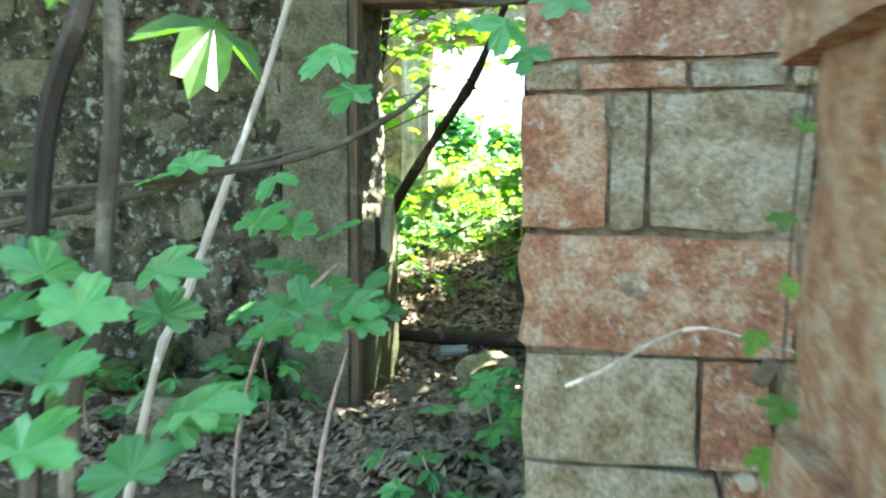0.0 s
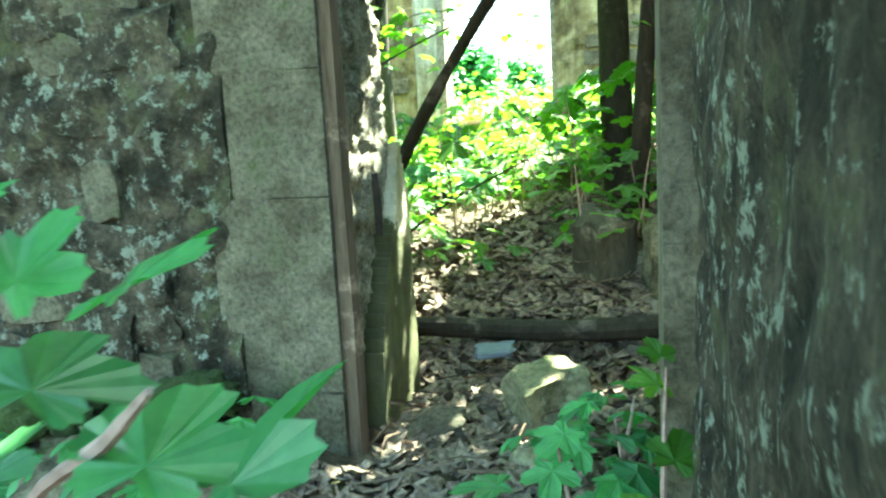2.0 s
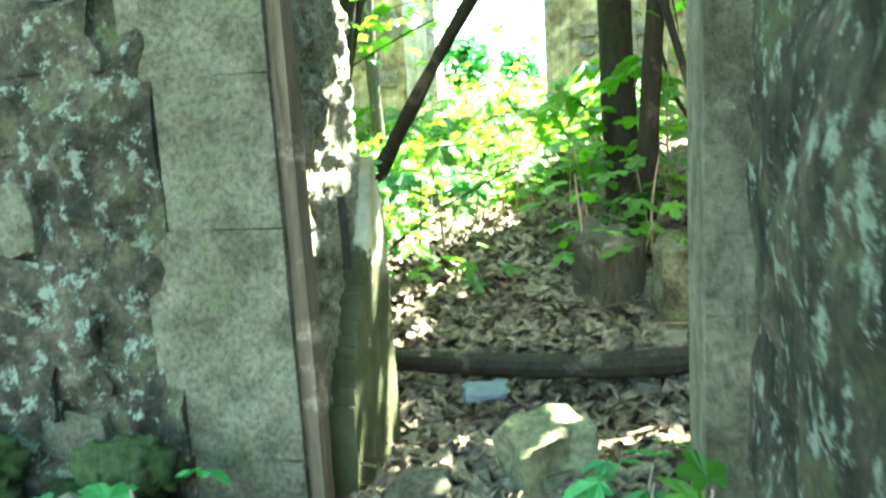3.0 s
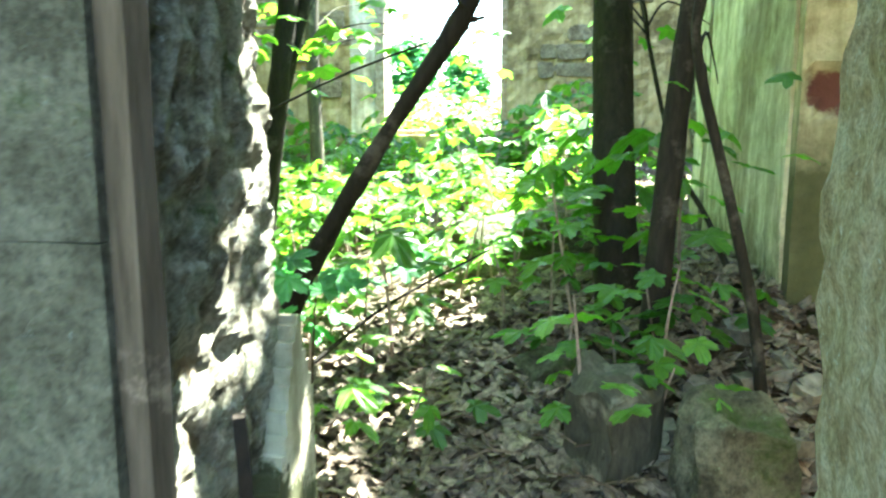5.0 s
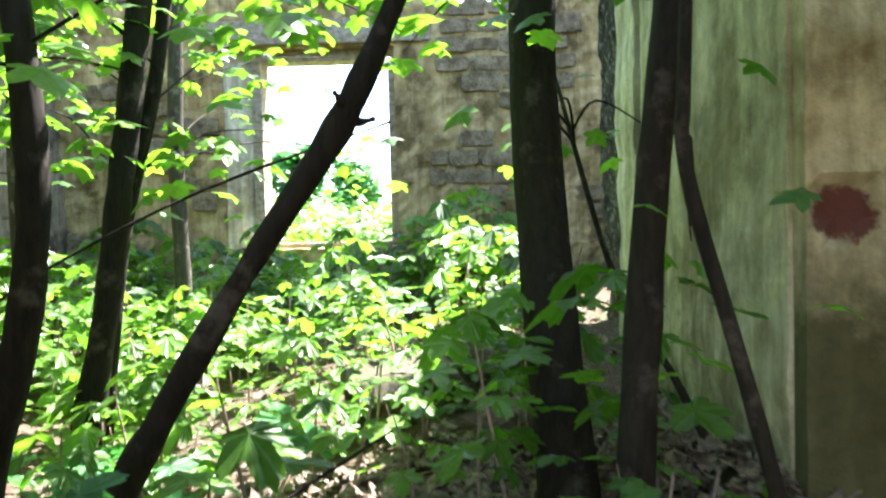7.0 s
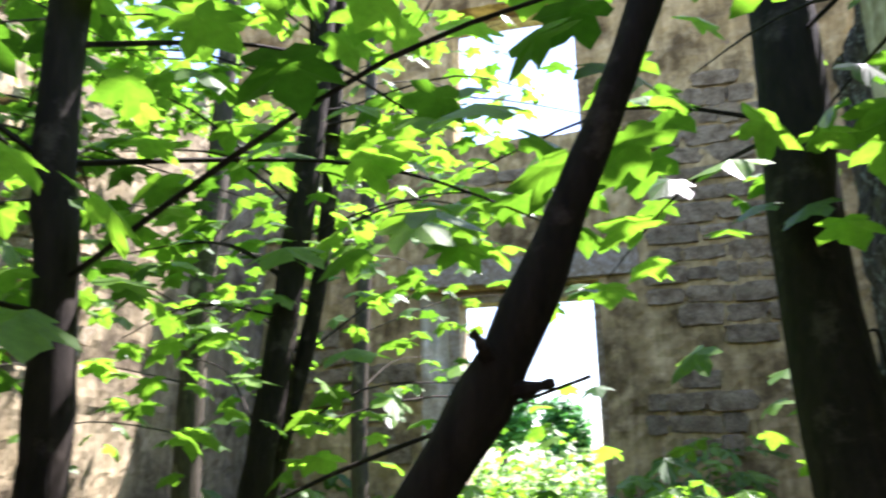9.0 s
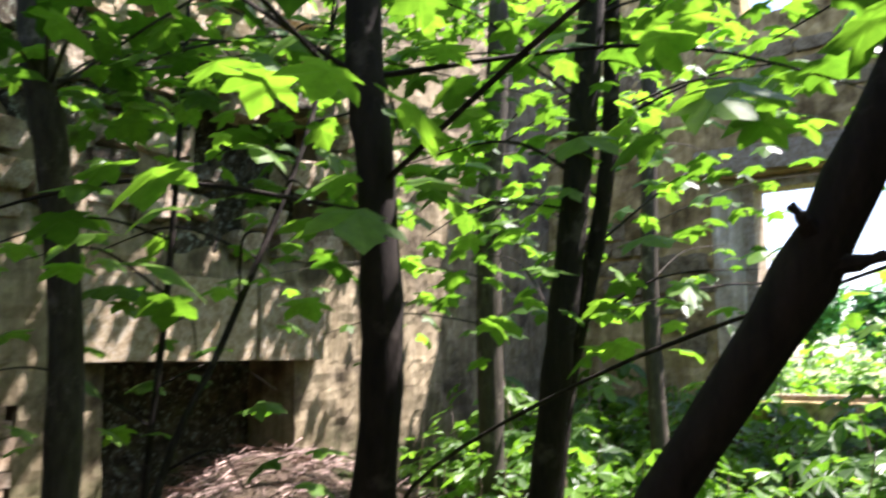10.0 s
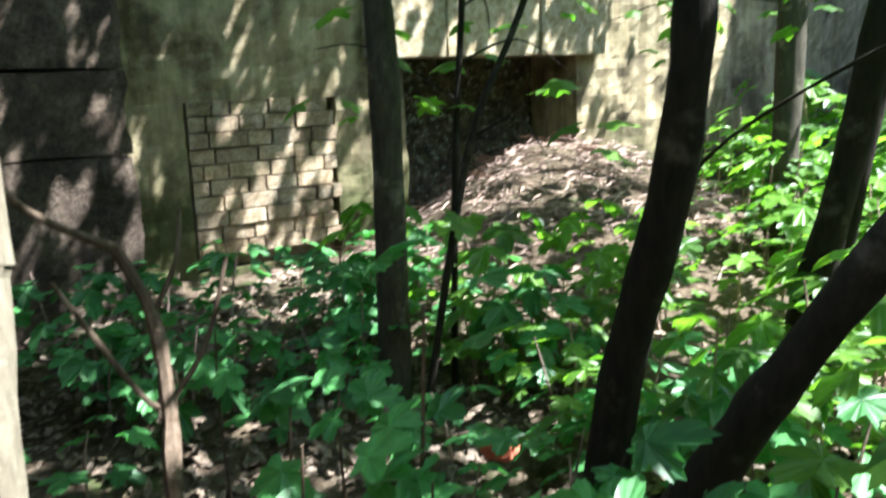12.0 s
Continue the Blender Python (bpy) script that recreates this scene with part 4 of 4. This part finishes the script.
sprig("leafy sycamore stem near the start of the walk", [(0.26, 2.83, -0.4), (0.285, 2.834, 0.489), (0.288, 2.878, 0.62), (0.292, 2.896, 0.756), (0.307, 2.891, 0.912), (0.3, 2.9, 1.5)],
      [(0.23, 2.82, 0.69, 0.06, 1), (0.29, 2.8, 0.68, 0.055, 1), (0.38, 2.83, 0.68, 0.05, 1), (0.25, 2.78, 0.64, 0.06, 1), (0.34, 2.77, 0.65, 0.055, 1), (0.38, 2.84, 0.64, 0.05, 1), (0.29, 2.76, 0.6, 0.065, 1), (0.34, 2.74, 0.6, 0.055, 1), (0.42, 2.78, 0.56, 0.06, 1), (0.45, 2.76, 0.58, 0.055, 1), (0.3, 2.74, 0.54, 0.06, 1), (0.42, 2.73, 0.535, 0.06, 1),
       (0.31, 2.93, 0.77, 0.04, 1), (0.35, 2.95, 0.78, 0.045, 1), (0.44, 2.98, 0.63, 0.045, 1), (0.4, 3.0, 0.6, 0.05, 1)], LEAF_COOL, 33, 0.009, BARK_GREY)
sprig("dark crossing sapling stem near the start", [(0.2, 2.8, -0.4), (0.25, 2.83, 0.5), (0.25, 2.864, 0.81), (0.32, 2.86, 1.0), (0.4, 2.86, 1.4)], [(0.24, 2.84, 0.55, 0.05, 1), (0.22, 2.84, 0.62, 0.05, 1)], LEAF, 38, 0.01, BARK)
sv, sf = tube([(0.02, 3.1, -0.35), (0.15, 3.166, 0.435), (0.185, 3.231, 0.615), (0.231, 3.266, 0.768), (0.315, 3.28, 1.0), (0.5, 3.3, 1.6)], [0.0075, 0.007, 0.0065, 0.006, 0.0055, 0.004], 7, 0.2, 8)
tagged(link("bare_sapling", sv, sf, BARK_PALE), "bare pale grey sapling leaning over the path", "sapling")
for k, pts in enumerate((((0.12, 2.84, 0.75), (0.225, 2.91, 0.764), (0.331, 2.979, 0.776), (0.456, 3.037, 0.805), (0.54, 3.06, 0.849), (0.577, 3.066, 0.88)),
                         ((0.15, 2.86, 0.72), (0.28, 2.95, 0.755), (0.36, 3.0, 0.785), (0.45, 3.04, 0.812)),
                         ((0.4, 3.0, 1.02), (0.516, 3.034, 0.977), (0.604, 3.058, 0.97), (0.663, 3.068, 0.966), (0.76, 3.072, 0.99)))):
    sv, sf = tube(pts, [0.0045] + [0.0035] * (len(pts) - 2) + [0.0018], 6, 0.15, 9 + k)
    tagged(link("bare_branch", sv, sf, BARK_GREY), "thin bare branch reaching over the path", "branch")
sprig("pale hanging sycamore leaves above the path", [(0.2, 2.75, 1.3), (0.42, 2.72, 1.05), (0.5, 2.73, 0.92)],
      [(0.46, 2.8, 0.9, 0.075, -1), (0.43, 2.68, 0.93, 0.04, -1), (0.36, 2.78, 0.95, 0.045, -1)], LEAF, 36)
sprig("drooping sycamore leaves on the overhanging branch", [(0.45, 3.02, 1.1), (0.55, 3.05, 0.99), (0.7, 3.07, 0.97)],
      [(0.49, 3.04, 0.92, 0.055, -1), (0.5, 3.05, 0.88, 0.045, -1), (0.66, 3.07, 0.95, 0.045, -1), (0.73, 3.07, 0.97, 0.05, -1), (0.69, 3.08, 0.92, 0.04, -1), (0.62, 3.07, 0.94, 0.035, 1)], LEAF_COOL, 39, 0.004, BARK_GREY)


def shade_tree(label, base, height, seed, count):
    """A sycamore added out of view; its crown spreads above the way in for shade."""
    rng = random.Random(seed)
    root = tagged(empty("tree", base), label, "tree", "trees outside the ruin")
    v, f = tube([(0, 0, -0.2), (0.05, 0.03, height * 0.4), (0.0, 0.1, height)], [0.06, 0.05, 0.02], 9, 0.06, seed)
    link("trunk", v, f, BARK_GREY, root, smooth=True)
    spots, sizes = [], []
    for k in range(9):
        a = k * 2.4
        end = Vector((math.cos(a) * rng.uniform(0.6, 1.1), math.sin(a) * rng.uniform(0.5, 0.9), height * rng.uniform(0.75, 1.1)))
        start = Vector((0, 0.06, height * rng.uniform(0.6, 0.9)))
        v, f = tube([start, start.lerp(end, 0.5) + Vector((0, 0, 0.08)), end], [0.014, 0.01, 0.004], 6, 0.1, seed + k)
        link("limb", v, f, BARK_GREY, root)
        for _ in range(count // 9):
            p = start.lerp(end, rng.uniform(0.25, 1.1)) + Vector((rng.gauss(0, 0.22), rng.gauss(0, 0.22), rng.gauss(0, 0.12)))
            spots.append(tuple(p))
            sizes.append(rng.uniform(0.1, 0.16))
    crown = leaf_cloud("crown", spots, sizes, LEAF, root, seed)
    crown["kind"] = "stuff"


# both trees are unseen, added to darken the ground and wall on the left
shade_tree("unseen slim sycamore added to shade the dark rubble wall", (-0.95, 3.6, -0.3), 2.9, 501, 1100)
shade_tree("unseen slim leafy sycamore added for shade beside the approach", (-1.7, 2.6, -0.4), 3.1, 502, 900)
sprig("slender green weeds hanging by the red wall", [(1.02, 3.2, 1.05), (0.99, 3.2, 0.8), (0.98, 3.2, 0.55), (0.97, 3.2, 0.42)],
      [(1.0, 3.19, 0.83, 0.03, 1), (0.97, 3.19, 0.74, 0.028, -1), (0.99, 3.18, 0.64, 0.03, 1), (0.95, 3.19, 0.6, 0.03, -1), (0.98, 3.18, 0.52, 0.04, -1), (0.96, 3.19, 0.46, 0.035, -1), (1.0, 3.19, 0.57, 0.03, 1)], LEAF, 37, 0.0015, BARK_GREY)
sv, sf = tube([(0.72, 3.27, 0.5), (0.77, 3.265, 0.525), (0.84, 3.26, 0.57), (0.9, 3.255, 0.588), (1.01, 3.26, 0.56), (1.2, 3.26, 0.53)], [0.0025] * 6, 5, 0.1, 19)
tagged(link("dry_tendril", sv, sf, BARK_PALE), "dry pale tendril looping across the red stones", "tendril")
sprig("broad leaves climbing the shaded jamb", [(0.6, 4.35, -0.2), (0.6, 4.33, 0.2), (0.605, 4.3, 0.4)],
      [(0.6, 4.3, 0.36, 0.06, 1), (0.61, 4.28, 0.25, 0.07, 1), (0.59, 4.3, 0.15, 0.07, 1), (0.6, 4.26, 0.42, 0.045, 1), (0.58, 4.3, 0.08, 0.07, 1)], LEAF, 34)
sprig("sunlit pale sycamore leaves low in the room", [(-0.3, 6.9, 0.2), (-0.22, 7.0, 0.4), (-0.18, 7.1, 0.45)],
      [(-0.15, 7.05, 0.44, 0.15, 1), (-0.3, 6.95, 0.46, 0.12, 1), (-0.22, 7.1, 0.5, 0.13, 1)], LEAF_COOL, 35)
sv, sf = tube([(-0.585, 5.47, -0.02), (-0.615, 5.485, 0.5), (-0.64, 5.495, 0.705), (-0.695, 5.515, 0.9), (-0.72, 5.525, 1.009), (-0.95, 5.56, 1.9)], [0.03, 0.027, 0.024, 0.023, 0.022, 0.014], 9, 0.08, 18)
tagged(link("dead_sapling", sv, sf, BARK_DRY), "dead bleached sycamore sapling without bark", "sapling")
stick = tagged(empty("dead_sapling", (-1.06, 5.77, 0.1)), "dead brown sapling with broken bare side shoots", "sapling")
for name, pts, r in (("stem", ((-1.05, 5.77, 0.0), (-1.087, 5.775, 0.398), (-1.146, 5.798, 0.537), (-1.198, 5.799, 0.689), (-1.236, 5.76, 0.811)), 0.018),
                     ("shoot", ((-1.236, 5.76, 0.811), (-1.258, 5.683, 0.853), (-1.273, 5.623, 0.902), (-1.29, 5.56, 1.0)), 0.009),
                     ("shoot", ((-1.146, 5.798, 0.537), (-1.166, 5.758, 0.562), (-1.246, 5.653, 0.767)), 0.007),
                     ("shoot", ((-1.146, 5.798, 0.54), (-1.155, 5.857, 0.604), (-1.165, 5.898, 0.677), (-1.17, 5.93, 0.78)), 0.006),
                     ("shoot", ((-1.198, 5.799, 0.689), (-1.2, 5.85, 0.78), (-1.25, 5.88, 0.86)), 0.006)):
    sv, sf = tube([Vector(p) - Vector((-1.06, 5.77, 0.1)) for p in pts], [r * (1 - 0.5 * i / len(pts)) for i in range(len(pts))], 7, 0.14, 19)
    link(name, sv, sf, TIMBER, stick)
rl = random.Random(61)
for cx, cy, cz, n in ((-0.5, 5.9, 0.64, 5), (-0.6, 5.79, 0.68, 5), (-0.58, 5.95, 0.82, 3), (-0.32, 6.12, 0.62, 4), (-0.2, 6.2, 0.66, 4), (-0.9, 6.15, 0.5, 6), (-1.0, 5.95, 0.55, 5), (-1.3, 6.2, 0.5, 6), (-1.5, 6.0, 0.55, 6), (-0.45, 6.0, 0.55, 5)):
    sprig("shaded broad-leaved sycamore shoot in the undergrowth", [(cx - 0.02, cy + 0.02, ground_at(cx, cy) - 0.03), (cx, cy, cz * 0.6), (cx + 0.02, cy, cz)],
          [(cx + rl.gauss(0, 0.07), cy + rl.gauss(0, 0.05), cz + rl.uniform(-0.1, 0.04), rl.uniform(0.05, 0.085), rl.choice((1, 1, -1))) for _ in range(n)], LEAF_COOL, 600 + n + int(cx * 100), 0.004, TWIG_DARK)
for k, pts in enumerate((((-0.6, 6.1, 0.15), (-0.4, 6.3, 0.3), (-0.2, 6.5, 0.45), (0.1, 6.7, 0.6)), ((-1.9, 8.0, 0.35), (-1.4, 7.6, 0.8), (-0.6, 7.2, 1.15), (0.1, 6.9, 1.35)))):
    v, f = tube(pts, [0.009, 0.007, 0.0055, 0.003], 7, 0.2, 40 + k)
    tagged(link("dead_branch", v, f, BARK), "dry fallen branch caught among the saplings", "branch")

# ---- stones, log and litter on the floor ----
def rock(name, label, mat, loc, size, seed, rot=0.0, category="rock"):
    me = stone_mesh(name, mat, seed, 8, 0.4, 0.17)
    ob = new(name, me)
    ob.location = Vector(loc) * U
    ob.rotation_euler = (0.1, -0.08, rot)
    ob.scale = size
    return tagged(ob, label, category)


v, f = tube([(-0.35, 5.63, 0.1), (-0.1, 5.61, 0.12), (0.3, 5.6, 0.11), (0.66, 5.6, 0.13), (0.95, 5.62, 0.16)], [0.028, 0.032, 0.036, 0.038, 0.03], 10, 0.1, 50)
tagged(link("fallen_log", v, f, BARK), "dark rotten log lying across the threshold", "log")
rock("rock", "pale greenish rock lying in the doorway", PALE_ROCK, (0.335, 5.16, 0.05), (0.17, 0.16, 0.15), 51, 0.5)
rock("slate_piece", "flat blue-grey slate on the litter", SLATE, (0.145, 5.46, 0.085), (0.11, 0.09, 0.018), 52, 0.2, "slate")
rock("boulder", "mossy grey block beside the stump", MOSSY, (0.71, 5.87, 0.25), (0.21, 0.2, 0.3), 53, 0.1)
rock("tree_stump", "dark mossy stump under the trunks", BARK_GREY, (0.45, 6.0, 0.22), (0.17, 0.18, 0.42), 54, 0.7, "stump")
rock("mossy_stone", "green moss-covered stone on the rubble", MOSSY, (0.3, 6.36, 0.28), (0.16, 0.14, 0.14), 55, 0.3)
rock("mossy_stone", "small green moss-covered stone", MOSSY, (0.14, 6.4, 0.26), (0.1, 0.09, 0.08), 56, 0.9)
rock("mossy_stone", "mossy slab half buried in undergrowth", MOSSY, (0.05, 7.8, 0.45), (0.4, 0.3, 0.2), 57, 0.4)
rock("mossy_stone", "tilted mossy slab in the undergrowth", MOSSY, (0.35, 8.2, 0.45), (0.35, 0.3, 0.25), 58, 1.1)
rock("rock", "greenish rock at the foot of the dark wall", MOSSY, (-0.6, 4.6, -0.02), (0.3, 0.25, 0.24), 59, 0.3)
rock("rock", "angular stone on the path", PALE_ROCK, (0.36, 4.85, 0.0), (0.13, 0.11, 0.07), 60, 0.8)
rock("rock", "flat grey stone by the jamb", QUOIN, (0.06, 5.05, 0.0), (0.14, 0.1, 0.06), 61, 0.2)
rock("broken_brick", "broken red brick lying in the litter", TERRACOTTA, (-1.25, 6.62, 0.17), (0.08, 0.06, 0.05), 62, 0.5, "brick")
rock("mossy_stone", "dark mossy block in the shaded corner", MOSSY, (-1.1, 5.7, 0.0), (0.5, 0.4, 0.3), 63, 0.5)

rm = random.Random(14)
CUSHIONS = [stone_mesh("moss_cushion", MOSS, 700 + i, 9, 1.0, 0.14) for i in range(5)]
for me in CUSHIONS:  # rounded, lumpy domes
    for v in me.vertices:
        v.co = v.co.normalized() * (0.5 * U * (1 + 0.3 * noise.noise(v.co * 3.5) + 0.12 * noise.noise(v.co * 11)))
    me.set_sharp_from_angle(angle=math.pi)
for k in range(34):
    x = -0.36 - 1.6 * rm.random() ** 1.3
    w = rm.uniform(0.08, 0.24)
    ob = piece("moss_cushion", CUSHIONS[k % 5], None, (x, 4.84 - rm.uniform(0, 0.08), ground_z(x, 4.8) + rm.uniform(0.0, 0.17)), (0, rm.uniform(-0.3, 0.3), rm.uniform(-0.4, 0.4)), (w, 0.1, w * rm.uniform(0.45, 0.7)))
    tagged(ob, "dark green moss cushion at the foot of the wall", "moss", "moss cushions along the wall")


CHIPS = [stone_mesh("stone_chip", CHIP, 300 + i, 1, 0.15, 0.2) for i in range(5)]
rc = random.Random(8)
for k in range(270):
    if k < 190:
        x, y = rc.uniform(0.55, 1.5), rc.uniform(5.55, 6.35)
    else:
        x, y = rc.uniform(-0.1, 0.6), rc.uniform(4.4, 6.3)
    s = rc.uniform(0.025, 0.095) if k < 190 else rc.uniform(0.015, 0.045)
    ob = piece("stone_chip", CHIPS[rc.randrange(5)], None, (x, y, ground_at(x, y) + s * 0.12), (rc.uniform(-0.4, 0.4), rc.uniform(-0.4, 0.4), rc.uniform(0, 6)), (s, s * 0.8, s * 0.45))
    tagged(ob, "small grey stone chip among dead leaves", "stone", "stone chips on the floor")

lit_v, lit_f = [], []
for k in range(30000):
    if k < 16000:
        x, y = rc.uniform(-3.4, 1.8), rc.uniform(3.0, 12.0) if rc.random() < 0.45 else rc.uniform(4.2, 7.2)
    else:
        x, y = rc.uniform(-1.0, 1.2), rc.uniform(4.3, 7.4)
    if y < 5.4 and not -0.05 < x < 0.6 and y > 4.75:
        continue
    s, a = rc.uniform(0.008, 0.026) if k < 16000 else rc.uniform(0.012, 0.038), rc.uniform(0, 6.28)
    z = ground_at(x, y) + 0.006 + rc.uniform(0, 0.012)
    c, d = math.cos(a), math.sin(a)
    tx, ty = rc.uniform(-0.7, 0.7), rc.uniform(-0.7, 0.7)
    b = len(lit_v)
    for u, w, h in ((-1, 0, 0), (-0.3, -0.6, 0.25), (0.5, -0.45, 0.1), (1.1, 0, 0.3), (0.4, 0.5, 0.15), (-0.4, 0.55, 0.35)):
        lit_v.append((x + s * (u * c - w * d), y + s * (u * d + w * c), z + s * (h * rc.uniform(0, 1.8) + u * tx + w * ty)))
    lit_f.append(tuple(range(b, b + 6)))
tagged(link("leaf_litter", lit_v, lit_f, DEAD_LEAF), "brown dead leaves strewn over the floor", "leaf litter", kind="stuff")


def twigs(name, label, count, place, seed, mat):
    rng = random.Random(seed)
    vv, ff = [], []
    for _ in range(count):
        x, y = place(rng)
        a, ln = rng.uniform(0, 6.28), rng.uniform(0.04, 0.2)
        z = ground_at(x, y) + rng.uniform(0.0, 0.05)
        tilt = rng.uniform(-0.25, 0.3)
        e = (x + ln * math.cos(a), y + ln * math.sin(a), 0)
        ez = max(z + tilt * ln, ground_at(e[0], e[1]) + 0.005)
        m = ((x + e[0]) / 2 + rng.uniform(-0.01, 0.01), (y + e[1]) / 2, (z + ez) / 2 + rng.uniform(0, 0.02))
        r = rng.uniform(0.001, 0.0035)
        b = len(vv)
        for p in ((x, y, z), m, (e[0], e[1], ez)):
            for k in range(3):
                vv.append((p[0] + r * math.cos(k * 2.1 + a), p[1] + r * math.sin(k * 2.1 + a) * 0.5, p[2] + r * math.sin(k * 2.1)))
        for i in (0, 3):
            for k in range(3):
                ff.append((b + i + k, b + i + (k + 1) % 3, b + i + 3 + (k + 1) % 3, b + i + 3 + k))
    return tagged(link(name, vv, ff, mat), label, "twigs", kind="stuff")


twigs("twig_heap", "heap of dry purplish twigs before the fireplace, sunlight in their colour", 1800, lambda r: (max(-3.6, r.gauss(-3.0, 0.5)), r.gauss(8.5, 0.75)), 71, TWIG)
twigs("twig_litter", "scattered dry twigs on the ground", 900, lambda r: (r.uniform(-3.3, 0.7), r.uniform(4.6, 8.0)) if r.random() < 0.7 else (r.uniform(0.0, 0.6), r.uniform(4.3, 6.2)), 72, TWIG_DARK)

# ---- beyond the window ----
def far_tree(x, y, h, seed):
    rng = random.Random(seed)
    root = tagged(empty("tree", (x, y, 0.85)), "far tree beyond the window, blue-green haze in its leaf colour", "tree", "far trees")
    v, f = tube([(0, 0, -0.2), (0.1, 0, h * 0.4), (0, 0.1, h * 0.8)], [0.18, 0.13, 0.05], 7, 0.1, seed)
    link("trunk", v, f, BARK_GREY, root)
    spots, sizes = [], []
    clumps = [(rng.gauss(0, h * 0.17), rng.gauss(0, h * 0.17), rng.uniform(0.25, 1.0) * h) for _ in range(24)]
    for c in clumps:
        for _ in range(70):
            spots.append((c[0] + rng.gauss(0, h * 0.07), c[1] + rng.gauss(0, h * 0.07), c[2] + rng.gauss(0, h * 0.06)))
            sizes.append(rng.uniform(0.2, 0.4))
    # distance haze is put into the crown by the cooler leaf colour
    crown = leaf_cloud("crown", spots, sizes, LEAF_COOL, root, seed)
    crown["kind"] = "stuff"


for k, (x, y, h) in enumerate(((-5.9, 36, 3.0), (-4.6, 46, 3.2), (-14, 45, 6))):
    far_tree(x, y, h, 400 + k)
spots, sizes = [], []
for _ in range(2600):
    x, y = rp.uniform(-3.4, 0.6), rp.uniform(13.7, 16.5)
    spots.append((x, y, ground_z(x, y) + abs(rp.gauss(0, 0.3))))
    sizes.append(rp.uniform(0.07, 0.14))
tagged(leaf_cloud("window_bushes", spots, sizes, LEAF, None, 77), "sunlit green bushes outside the window", "bush", kind="stuff")
